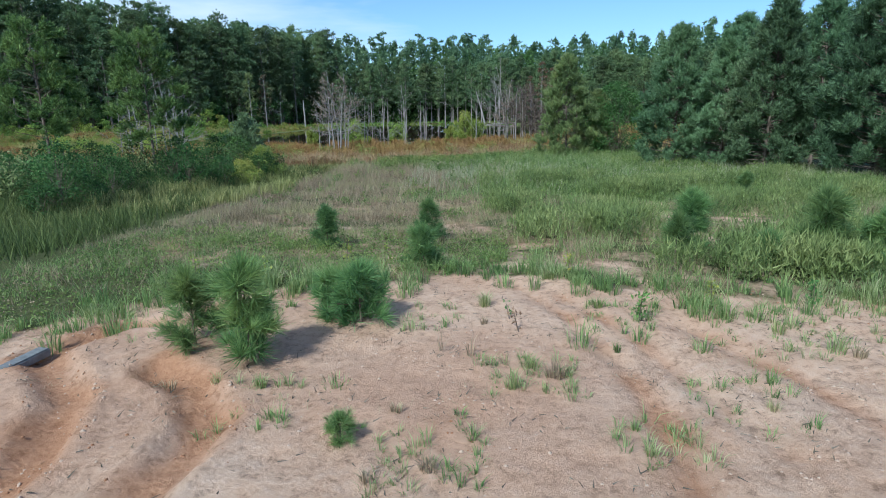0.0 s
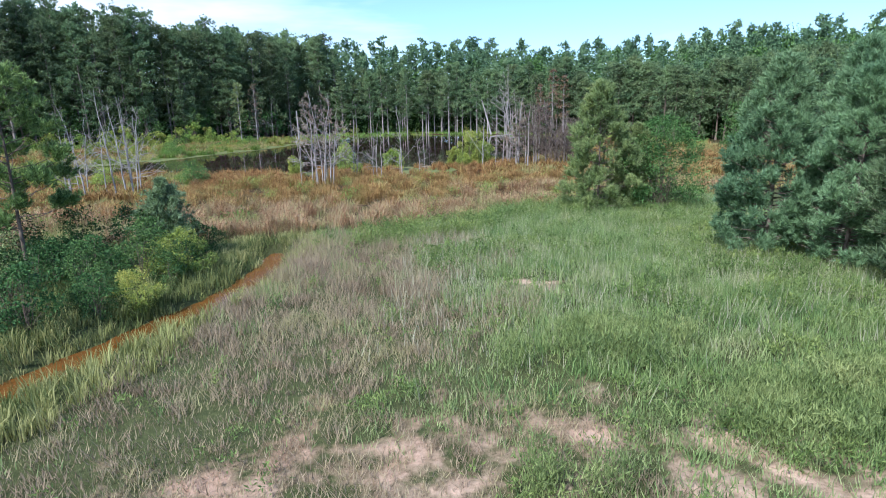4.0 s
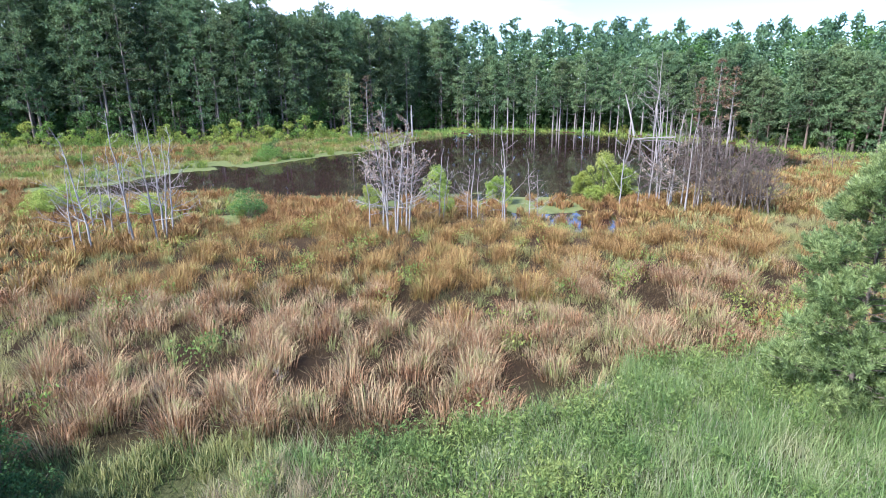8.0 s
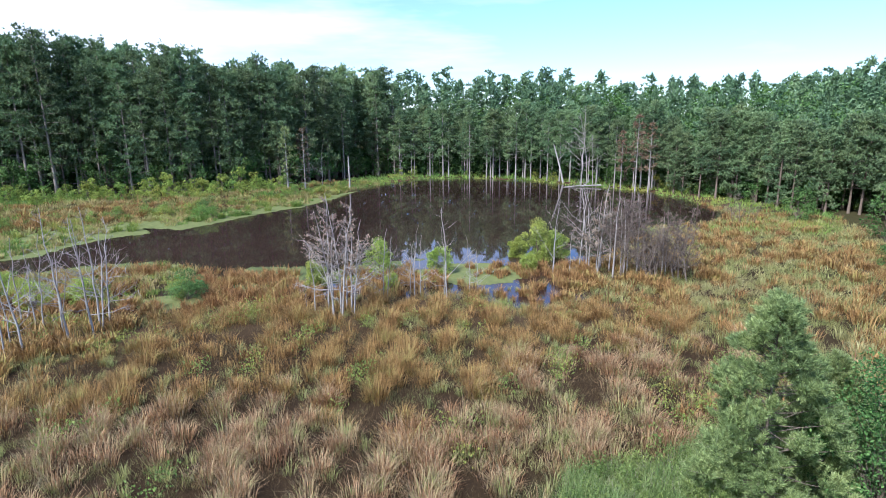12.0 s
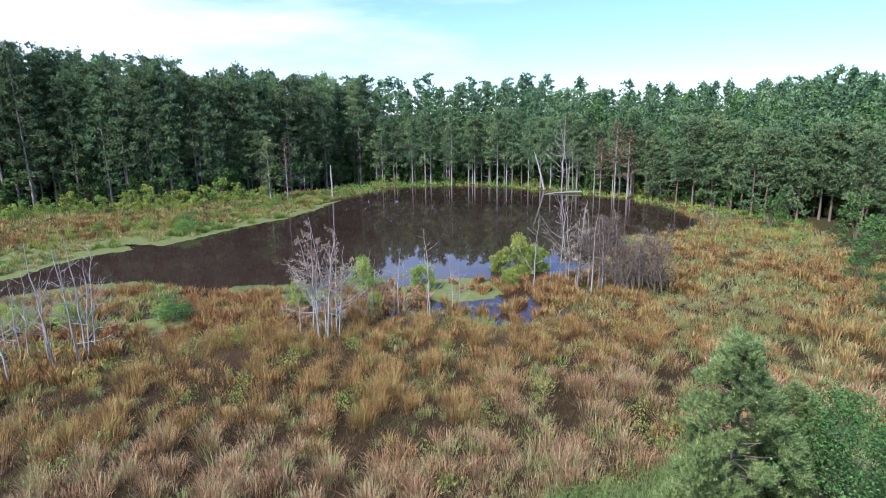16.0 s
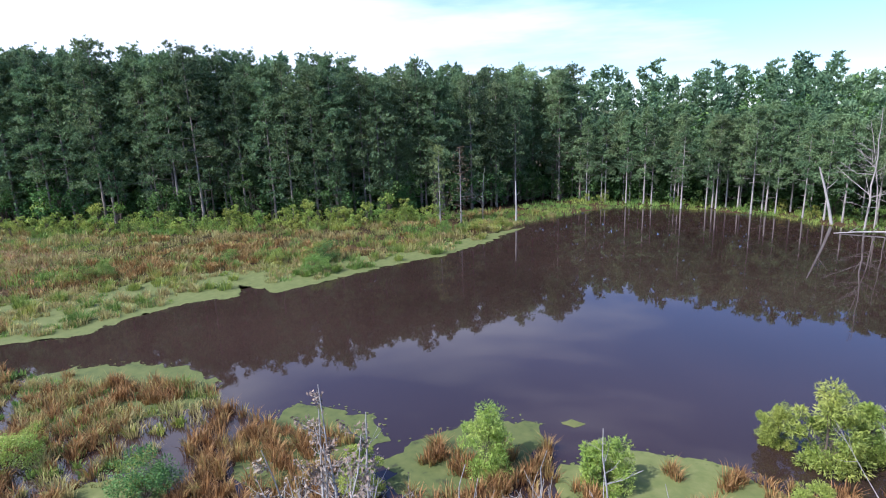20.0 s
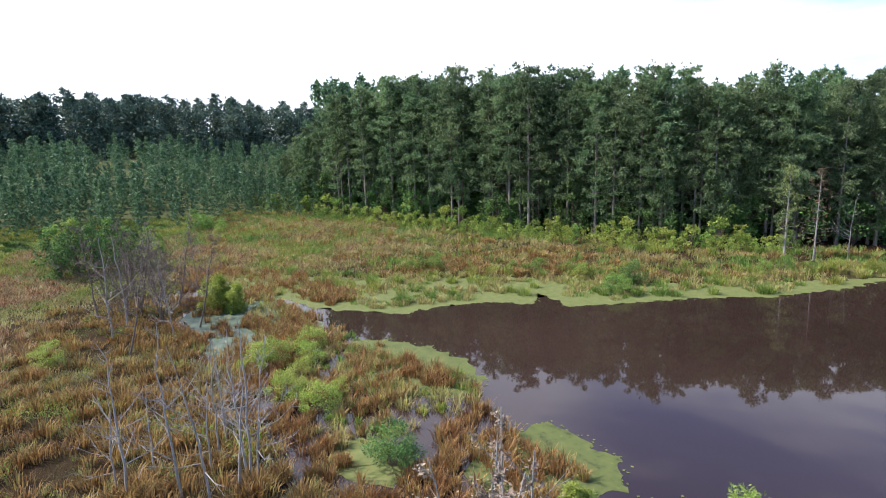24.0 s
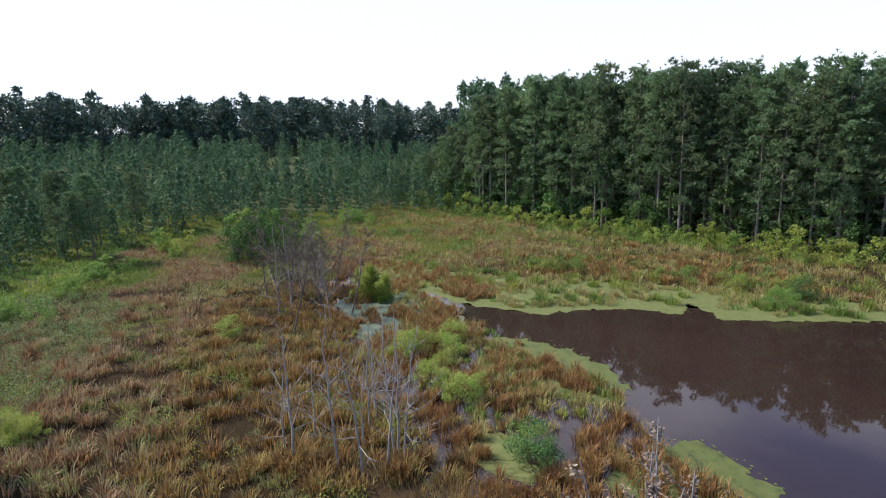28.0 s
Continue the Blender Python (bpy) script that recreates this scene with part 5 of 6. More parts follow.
M_SCRUB = plant("pale_scrub_leaves", [(0.1, (0.11, 0.155, 0.06)), (0.45, (0.20, 0.25, 0.09)), (0.75, (0.31, 0.34, 0.13)), (0.95, (0.42, 0.42, 0.19))], 0.7, 0.8, 0.6, 0.35, 0)
c = scatter(5200, (-62, -12, 8, 38), lambda x, y: (y < scrub_edge(x, y)) & (along(DITCH, x, y) > 3.0) & (waves(x, y, 1.1, 82) + 0.6 * waves(x, y, 3.5, 83) > -0.25))
tall = rng.uniform(0.5, 1.3, len(c)) * (1 + 0.35 * waves(c[:, 0], c[:, 1], 2.0, 84))
idx = np.repeat(np.arange(len(c)), 46)
up = np.sqrt(rng.uniform(0.02, 1, len(idx)))
at = c[idx] + np.column_stack([rng.normal(0, 1, (len(idx), 2)) * (0.30 * (1.15 - 0.6 * up))[:, None], up * tall[idx]])
stuff("pale_scrub", leaves(rng, at, unit(rng.normal(0, 1, (len(idx), 3)) + [0, 0, 0.6]), 0.15, 0.06, 0.0), M_SCRUB, "pale green scrubby weeds between marsh and young pines", "weeds")

# ---- duckweed ----
def mat_outline(points, seed, rough=0.35):
    p = np.array(points, float)
    l = np.hypot(*(np.roll(p, -1, 0) - p).T)
    out = []
    for (a, b, s) in zip(p, np.roll(p, -1, 0), l):
        n = max(2, int(s / 0.22))
        out.append(a + (b - a) * (np.arange(n) / n)[:, None])
    q = np.concatenate(out)
    q = q + rough * np.column_stack([waves(q[:, 0], q[:, 1], 0.9, seed), waves(q[:, 0], q[:, 1], 0.9, seed + 1)]) + rough * 0.45 * np.column_stack([waves(q[:, 0], q[:, 1], 0.3, seed + 2), waves(q[:, 0], q[:, 1], 0.3, seed + 3)])
    return q


def duckweed(points, seed, rough=0.35):
    q = mat_outline(points, seed, rough)
    bm = bmesh.new()
    face = bm.faces.new([bm.verts.new((x, y, 0.008)) for x, y in q])
    bmesh.ops.triangulate(bm, faces=[face])
    me = bpy.data.meshes.new("duckweed_mat")
    bm.to_mesh(me)
    bm.free()
    me.materials.append(M_DUCKWEED)
    return tagged(new("duckweed_mat", me), "mat of pale green duckweed on brown water", "duckweed", kind="stuff")


SHORE_WATER = [tuple(p) for p in OPEN[:13]]
SHORE_BACK = [(-31.5, 104.5), (-36, 96), (-41, 90), (-47, 85), (-51, 79), (-54, 74), (-59, 67), (-66, 60.5), (-73, 56.5), (-72, 54), (-63, 53.5), (-56, 56.5)]
duckweed(SHORE_WATER + SHORE_BACK, 101)
duckweed([(-38, 63.2), (-35, 65.4), (-31, 66.4), (-27.3, 66.0), (-26.2, 63.4), (-28, 60), (-31, 58.2), (-35, 59), (-38.5, 61)], 111)
duckweed([(-21.6, 64.3), (-21, 66.0), (-17, 66.6), (-14.8, 65), (-15, 61.5), (-18, 59.5), (-21, 61)], 121)
duckweed([(-14.2, 65), (-11.5, 68.8), (-8.8, 69.5), (-8, 66), (-9.5, 62.5), (-13, 62)], 131)
duckweed([(-7, 66.3), (-5.7, 68.2), (-3.9, 69.2), (-1.1, 69.4), (1.4, 68.4), (1.8, 65), (-1.5, 63), (-6, 63.5)], 141)
duckweed([(-8.1, 70.0), (-7.6, 70.4), (-7.0, 70.2), (-7.3, 69.7)], 151, 0.15)
duckweed([(-26, 55.5), (-24, 57.5), (-21, 58.5), (-20, 56.5), (-23, 54.5)], 161)
duckweed([(-47, 56), (-43, 60), (-40, 58), (-42, 54.5)], 171)
film = duckweed([(-62, 54), (-58, 57), (-53, 59), (-48, 60.5), (-43, 60), (-41, 56), (-38, 54), (-40, 51.8), (-45, 50.3), (-52, 50.2), (-58, 51)], 181)
film.data.materials[0] = plant("thin_duckweed_film", [(0.0, (0.04, 0.05, 0.04)), (0.3, (0.09, 0.12, 0.08)), (0.6, (0.125, 0.16, 0.11)), (0.95, (0.16, 0.18, 0.09))], 1.2, 0.2, 0.5, 0.0, 0)
film.location.z = -0.004
tagged(film, "thin bluish film of duckweed on shallow water", "duckweed", kind="stuff")
# loose fronds off the edges of the mats
at = []
for pts, seed in ((SHORE_WATER, 201), ([(-38, 63.2), (-35, 65.4), (-31, 66.4), (-27.3, 66.0), (-26.2, 63.4)], 202), ([(-21.6, 64.3), (-21, 66.0), (-17, 66.6), (-14.8, 65)], 203), ([(-14.2, 65), (-11.5, 68.8), (-8.8, 69.5)], 204), ([(-7, 66.3), (-5.7, 68.2), (-3.9, 69.2), (-1.1, 69.4), (1.4, 68.4)], 205)):
    for x, y, nx, ny in line_points(pts, 0.2):
        r = abs(rng.normal(0, 0.22)) * rng.choice([-1, 1])
        at.append((x + nx * r, y + ny * r, 0.012))
at = np.array(at)
fv, ft, fq = leaves(rng, at, np.column_stack([rng.normal(0, 1, (len(at), 2)), np.zeros(len(at))]), 0.18, 0.18, 0.0)
fv[:, 2] = 0.014
stuff("duckweed_fronds", (fv, ft, fq), M_DUCKWEED, "loose fronds at the edges of the duckweed", "duckweed")


# ---- bare trees ----
DEAD = []
for h, s, n, tw in ((7.0, 0.066, 13, 5), (6.4, 0.058, 12, 4), (5.6, 0.051, 10, 4), (7.4, 0.062, 14, 5), (4.6, 0.043, 9, 3), (6.0, 0.055, 15, 6)):
    DEAD.append((h, dead_tree(rng, h, s, n, tw)))
TWIGGY = [(h, dead_tree(rng, h, s, n, tw, 0.5, 0.8, 0.16)) for h, s, n, tw in ((6.0, 0.07, 18, 9), (5.4, 0.062, 17, 9), (4.6, 0.055, 16, 8))]
T_DIM = [(h, piece_mesh("twiggy_trunk", t, M_GREYWOOD if h > 5.5 else M_DIM, True), [piece_mesh("twiggy_limb", k, M_DIM) for k in a]) for h, (t, a) in TWIGGY]
T_DEAD = [(h, piece_mesh("dead_trunk", t, M_PALE, True), [piece_mesh("dead_limb", k, M_PALE) for k in a]) for h, (t, a) in DEAD]
T_GREY = [(h, piece_mesh("grey_trunk", t, M_GREYWOOD, True), [piece_mesh("grey_limb", k, M_GREYWOOD) for k in a]) for h, (t, a) in DEAD]


M_DIMLEAF = plant("grey_brown_leaves", [(0.1, (0.09, 0.065, 0.055)), (0.5, (0.15, 0.115, 0.095)), (0.9, (0.21, 0.17, 0.13))], 0.4, 0.5, 0.9, 0.1, 0.2)


def dry_leaves(arms, n, size):
    """Withered leaves along the outer limbs and twigs."""
    tips = np.concatenate([a[0] for a in arms])
    at = tips[rng.integers(len(tips), size=n)] + rng.normal(0, 0.05, (n, 3))
    return leaves(rng, at, unit(rng.normal(0, 1, (n, 3))), size, size * 0.5, 0.4)


T_DRY = [[piece_mesh("dry_leaves", dry_leaves(a, n, l), M_TWIG) for h, (t, a) in DEAD] for n, l in ((560, 0.12), (300, 0.11), (800, 0.12))]
T_DIMLEAF = [piece_mesh("dry_leaves", dry_leaves(a, 520, 0.10), M_DIMLEAF) for h, (t, a) in TWIGGY]


def bare_tree(x, y, height, which, label, group="", grey=False, dry=None, z=None):
    if grey == "dim":
        h, tm, am = T_DIM[which % 3]
    else:
        h, tm, am = (T_GREY if grey else T_DEAD)[which]
    t = thing("dead_tree", x, y, (max(-0.15, gz1(x, y)) if z is None else z) - 0.05, label, "dead tree", group, rng.uniform(0, 6.28), height / h)
    part("trunk", tm, t)
    for limb in am:
        part("branch", limb, t)
    if dry is not None:
        part("dry_leaves", T_DIMLEAF[which % 3] if grey == "dim" else T_DRY[dry][which], t, "withered tan leaves")
    return t


for dx, dy, h, w in ((-1.9, 0.5, 4.6, 4), (-0.9, 0.3, 7.2, 0), (-0.45, -0.2, 6.6, 1), (0.0, 0.1, 7.7, 3), (0.3, -0.5, 6.9, 5), (0.65, 0.3, 7.4, 0), (0.95, -0.1, 6.2, 2), (0.2, 0.6, 5.6, 2), (-0.2, -0.7, 7.0, 3)):
    bare_tree(-9.9 + dx, 55.5 + dy, h, w, "bleached dead tree with withered tan leaves in a clump", "dead trees of the clump", False, 0 if h > 6 else None)
bare_tree(-7.6, 57.8, 5.2, 4, "thin bleached dead tree at the marsh edge")
bare_tree(-7.5, 58.1, 4.6, 2, "thin bleached dead tree at the marsh edge")
for x, y, h, w in ((-5.9, 59.9, 5.2, 4), (-5.5, 60.0, 4.6, 2), (-6.3, 60.4, 4.0, 4)):
    bare_tree(x, y, h, w, "slender leaning dead tree beside the water", "leaning dead trees")
bare_tree(-3.6, 59.6, 6.5, 1, "tall white dead tree with upturned branches")
bare_tree(-3.8, 60.0, 4.2, 4, "thin white dead tree beside a taller one")
bare_tree(-2.1, 60.8, 4.4, 4, "short white dead tree with few branches")
bare_tree(-1.6, 61.2, 3.4, 2, "short white dead tree with few branches")
bare_tree(4.0, 66.4, 6.1, 1, "white dead tree standing in shallow water")
bare_tree(5.3, 66.6, 3.6, 4, "short white dead tree standing in shallow water")
for k in range(24):
    u = k / 23
    bare_tree(6.3 + 7.2 * u + rng.normal(0, 0.25), 67.6 - 1.2 * u + rng.normal(0, 0.9), (7.2 - 2.2 * u) * rng.uniform(0.85, 1.08), rng.integers(6), "grey dead tree in a twiggy thicket", "grey thicket by the water", "dim" if u > 0.2 else False, 2 if rng.random() < 0.35 + 0.6 * u else None)
for k in range(16):
    bare_tree(10.6 + rng.uniform(0, 3.4), 66.2 + rng.normal(0, 0.9), rng.uniform(2.8, 4.4), rng.integers(6), "low grey twiggy tree at the thicket's end", "grey thicket by the water", "dim", 2)
for x, y, h in ((26.0, 89.6, 3.6), (26.8, 90.2, 3.2), (25.4, 90.0, 3.0), (27.4, 89.8, 2.6)):
    bare_tree(x, y, h, rng.integers(6), "grey twiggy dead tree at the meadow's end", "grey trees at the meadow's end", "dim", 1)
for x, y, h, w in ((-23.7, 51.4, 6.2, 0), (-23.2, 51.6, 5.6, 5), (-24.2, 51.3, 5.8, 1), (-23.0, 50.8, 5.0, 2), (-22.6, 49.6, 6.0, 3), (-23.3, 48.6, 6.4, 1), (-24.8, 49.9, 4.6, 4), (-24.2, 46.6, 5.8, 5), (-24.9, 46.2, 4.4, 4), (-26.6, 50.4, 5.0, 2), (-27.5, 50.8, 4.4, 4), (-28.6, 51.0, 4.8, 2), (-26.0, 47.6, 3.6, 4)):
    bare_tree(x, y, h * 1.2, w, "bleached leaning dead tree in brown tussocks", "dead trees in the tussocks", h < 5 and w == 2)
for k in range(24):
    bare_tree(-49.5 + rng.normal(0, 3.4) - 4 * (k % 3), 48.3 + rng.normal(0, 2.2), rng.uniform(4.8, 8.6), rng.integers(6), "grey leafless tree in a wet thicket", "grey thicket in the marsh", "dim" if k % 4 else True, 1 if rng.random() < 0.85 else None)
for k in range(9):
    plant_tree("shrub", pick(T_UNDER), -78 + rng.normal(0, 5), 42.5 + rng.normal(0, 2.0), rng.uniform(0.7, 1.15), rng.uniform(0, 6.28), "dull green shrub behind the grey thicket", "shrub", "shrubs behind the thicket", names=("stem", "leaves"))

# the far bank: bleached and browned pines, leaning trunk, fallen log, snag in the water
for x, y, h, w in ((11.6, 126.0, 14.0, 0), (12.6, 126.6, 12.5, 3), (13.6, 125.6, 9.0, 1)):
    bare_tree(x, y, h, w, "tall bleached dead pine on the far bank", "bleached pines of the far bank", True, None)
RED = [pine(rng, 13.0, 0.3, 2.2, 11, 4, 4, 5, 0.5, 0.12, 0.12, 0.015, 0.5, 0.9) for _ in range(2)]
T_RED = meshes("browned_pine", RED, M_GREYWOOD, M_REDNEEDLE)
for x, y, s, v in ((19.6, 118.6, 0.95, 0), (21.4, 117.4, 0.85, 1), (17.6, 120.6, 0.75, 1)):
    plant_tree("pine_tree", T_RED[v], x, y, s, rng.uniform(0, 6.28), "dying pine with browned needles", "pine tree", "browned pines")
SPARSE = tiered(rng, 10.5, 0.2, 2.1, 26, 8, 10, 0.36, 0.09, 0.12, 0.01, 0.5, 0.32, True, 6)
plant_tree("pine_tree", meshes("sparse_pine", [SPARSE], M_GREYWOOD, M_LIGHTPINE)[0], -38.0, 113.0, 1.0, 0.3, "sparse pine leaning over the grassy shore", "pine tree")
BROWN = tiered(rng, 10.4, 0.12, 2.1, 46, 3, 5, 0.32, 0.05, 0.11, 0.01, 0.6, 0.3, True, 8)
plant_tree("dead_tree", meshes("bare_pine", [BROWN], M_GREYWOOD, M_REDNEEDLE)[0], -35.6, 114.6, 1.0, 0.8, "dead brown pine with tiers of bare branches", "dead tree")
bare_tree(-33.6, 117.6, 7.6, 4, "thin grey dead tree on the grassy shore", grey=True)
snag = thing("snag", -29.0, 118.6, -0.2, "broken bleached trunk standing in the water", "dead tree")
part("trunk", piece_mesh("snag_trunk", tube([(0, 0, 0), (0.03, 0, 2), (-0.06, 0.05, 4.2), (-0.05, 0, 5.9)], [0.17, 0.15, 0.13, 0.07], 8), M_PALE, True), snag)
part("branch", piece_mesh("snag_branch", tube([(-0.05, 0.04, 3.8), (0.4, -0.1, 4.2), (0.55, -0.1, 4.6)], [0.04, 0.03, 0.01], 4), M_PALE), snag)
lean_trunk = thing("snag", 8.6, 128.2, 0.1, "leaning bleached trunk on the far bank", "dead tree")
part("trunk", piece_mesh("leaning_trunk", tube([(0, 0, 0), (-0.5, 0.1, 2.2), (-1.1, 0.2, 4.4), (-1.9, 0.3, 7.0)], [0.2, 0.17, 0.14, 0.08], 8), M_PALE, True), lean_trunk)
part("branch", piece_mesh("leaning_branch", tube([(-1.0, 0.2, 4.2), (-0.3, 0.1, 5.0), (0.1, 0.1, 5.6)], [0.05, 0.035, 0.01], 4), M_PALE), lean_trunk)
log = thing("fallen_log", 11.5, 123.6, 0.05, "bleached fallen trunk at the waterline", "log")
part("trunk", piece_mesh("log_trunk", tube([(-3.2, -0.6, -0.05), (-1, 0, 0.12), (1.4, 0.3, 0.22), (3.4, 0.2, 0.3)], [0.05, 0.09, 0.11, 0.13], 8), M_PALE, True), log)
for ax, l in ((-1.6, 1.3), (0.3, 1.6), (1.6, 1.1)):
    part("branch", piece_mesh("log_branch", tube([(ax, 0.1, 0.12), (ax + 0.4, -0.3, 0.5), (ax + 0.7, -0.5, 0.4 + 0.4 * l)], [0.05, 0.03, 0.008], 4), M_PALE), log)

# ---- bushes by the water ----
WILLOW = [broad_crown(rng, h, 0.1, r, 44, 210, 0.16, 0.013, 0.9, 0.26) for h, r in ((2.8, 1.1), (3.8, 1.7), (2.2, 0.95))]
GREENB = [broad_crown(rng, 2.1, 0.1, 1.2, 30, 150, 0.12, 0.013, 0.8, 0.4) for _ in range(2)]
T_WILLOW, T_GREENB = meshes("willow", WILLOW, M_BARK, M_WILLOW), meshes("green_bush", GREENB, M_BARK, M_LEAF)
T_LIGHT = meshes("light_bush", GREENB, M_BARK, M_SHRUB)
T_YELLOW = meshes("yellow_bush", GREENB, M_BARK, M_WILLOW)
for v, x, y, s, label in ((0, -9.8, 65.0, 1.0, "yellow-green willow bush in shallow water"), (2, -5.1, 66.0, 1.0, "small yellow-green willow bush in duckweed"), (2, -7.9, 61.2, 0.6, "small yellow-green willow bush in sedge"), (0, 2.8, 71.4, 1.2, "large yellow-green willow at the pond's edge"), (2, 4.6, 72.6, 1.1, "large yellow-green willow at the pond's edge"), (2, 1.0, 72.3, 0.85, "large yellow-green willow at the pond's edge"), (2, 2.1, 67.2, 0.7, "low yellow-green willow bush in tussocks"), (2, -13.8, 61.5, 0.9, "yellow-green bush behind a dead clump"), (2, -53.3, 53.0, 1.5, "grey-green willow at the end of the pond"), (2, -52.0, 54.4, 1.2, "grey-green willow at the end of the pond")):
    plant_tree("willow_bush", T_WILLOW[v], x, y, s, rng.uniform(0, 6.28), label, "bush", z=max(-0.12, gz1(x, y)), names=("stem", "leaves"))
for x, y, s, pool, label in ((-21.6, 57.3, 1.0, T_GREENB, "rounded green bush in dark shallow water"), (-22.6, 57.9, 0.7, T_LIGHT, "light green bush beside a darker one"), (-39.8, 91.2, 1.15, T_GREENB, "rounded green bush on the duckweed shore"), (-38.6, 87.4, 0.9, T_LIGHT, "low light green bush on the duckweed shore"), (-37.0, 87.2, 0.8, T_LIGHT, "low light green bush on the duckweed shore"), (-44.0, 88.0, 0.75, T_LIGHT, "low light green bush in duckweed"), (-44.3, 41.4, 0.85, T_YELLOW, "small yellow-green bush in brown grass"), (-31.2, 54.6, 0.9, T_YELLOW, "yellow-green bush among wet tussocks"), (-33.5, 56.0, 0.7, T_YELLOW, "yellow-green bush among wet tussocks"), (-36.0, 57.2, 0.8, T_YELLOW, "yellow-olive bush among wet tussocks"), (-38.6, 58.0, 0.9, T_YELLOW, "yellow-olive bush among wet tussocks"), (-30.0, 57.4, 0.6, T_YELLOW, "yellow-green bush among wet tussocks"), (-36.5, 53.9, 1.0, T_YELLOW, "yellow-green bush at the edge of the duckweed"), (-37.4, 55.3, 0.9, T_YELLOW, "yellow-green bush at the edge of the duckweed"), (-28.7, 55.8, 0.9, T_YELLOW, "yellow-green bush at the edge of the duckweed"), (-29.3, 33.3, 0.8, T_YELLOW, "bright yellow-green bush in brown grass"), (-30.4, 32.2, 0.7, T_YELLOW, "bright yellow-green bush in brown grass"), (-29.0, 34.0, 0.6, T_YELLOW, "low yellow-green bush in the marsh"), (-33.0, 29.5, 0.8, T_YELLOW, "low yellow-green bush in the marsh")):
    plant_tree("bush", pool[rng.integers(2)], x, y, s, rng.uniform(0, 6.28), label, "bush", z=max(-0.12, gz1(x, y)), names=("stem", "leaves"))
for _ in range(26):
    x, y = rng.uniform(-62, -28), 0
    y = np.interp(x, [-62, -50, -43, -36, -28], [70, 84, 92, 104, 118]) + rng.uniform(-1, 3)
    plant_tree("bush", T_LIGHT[rng.integers(2)], x, y, rng.uniform(0.35, 0.75), rng.uniform(0, 6.28), "low yellow-green bush in shore sedge", "bush", "bushes of the grassy shore", z=max(-0.1, gz1(x, y)), names=("stem", "leaves"))

# ---- the pine and the sweetgum on the meadow side ----
BIG = bushy(np.random.default_rng(21), 6.8, 2.6, 120, 20, 64, 0.16, 0.024, 0.07, 0.88, 0.03, 0.115)
plant_tree("pine_tree", meshes("meadow_pine", [BIG], M_DIM, M_LIGHTPINE)[0], 8.9, 38.7, 1.0, 0.0, "full bushy young pine with light green needle tufts", "pine tree")
GUM = broad_crown(rng, 5.0, 0.6, 2.1, 64, 230, 0.11, 0.02)
plant_tree("sweetgum_tree", meshes("sweetgum", [GUM], M_BARK, M_LEAF)[0], 12.3, 38.8, 1.0, 0.0, "small broadleaf tree with dark glossy leaves", "tree")
HALF = bushy(np.random.default_rng(22), 4.6, 1.6, 70, 18, 60, 0.15, 0.024, 0.05, 0.8, 0.03, 0.12)
plant_tree("pine_tree", meshes("half_pine", [HALF], M_DIM, M_LIGHTPINE)[0], 11.3, 40.3, 1.0, 0.0, "young pine crowded by a broadleaf tree", "pine tree")

# ---- big pines by the sand, on either hand ----
FULL = [bushy(rng, 9.0, r, 190, 15, 44, 0.24, 0.036, 0.11, 0.85, 0.03, 0.09) for r in (3.0, 2.8)]
T_FULL = meshes("full_pine", FULL, M_DIM, M_PINE_DEEP)
for x, y, s, v in ((11.9, 27.6, 0.72, 0), (14.0, 23.4, 0.74, 1), (16.4, 20.4, 0.86, 0), (15.4, 29.2, 0.8, 1), (19.2, 24.4, 0.92, 0), (17.0, 17.6, 0.9, 1), (20.0, 30.0, 0.9, 0), (13.2, 25.6, 0.66, 0)):
    plant_tree("pine_tree", T_FULL[v], x, y, s, rng.uniform(0, 6.28), "large dark pine with branches to the ground", "pine tree", "large pines beside the sand")
OPENP = [bushy(rng, 7.4, 2.3, 46, 20, 40, 0.20, 0.04, 0.085, 0.4, 0.26, 0.14) for _ in range(2)]
T_OPENP = meshes("open_pine", OPENP, M_BARK, M_OPENPINE)
for x, y, s, v in ((-12.4, 25.6, 0.84, 0), (-17.3, 25.8, 0.92, 1), (-27.0, 30.0, 0.9, 0)):
    plant_tree("pine_tree", T_OPENP[v], x, y, s, rng.uniform(0, 6.28), "open-crowned light green pine beyond the ditch", "pine tree", "pines beyond the ditch")
BLUE = pine(rng, 3.1, 0.02, 1.5, 15, 8, 12, 18, 0.16, 0.03, 0.05, 0.01, 0.8, 0.9)
plant_tree("conifer_shrub", meshes("conifer", [BLUE], M_BARK, M_PINE_DEEP)[0], -9.0, 28.0, 1.0, 0.0, "dense dark evergreen shrub beside the ditch", "shrub", names=("stem", "needles"))
for _ in range(86):
    x, y = rng.uniform(-24, -7.2), rng.uniform(14, 29)
    if along(DITCH, x, y) > 1.6:
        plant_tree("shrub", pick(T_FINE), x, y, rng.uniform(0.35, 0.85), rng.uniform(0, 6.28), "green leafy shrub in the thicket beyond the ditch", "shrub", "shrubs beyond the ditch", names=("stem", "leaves"))
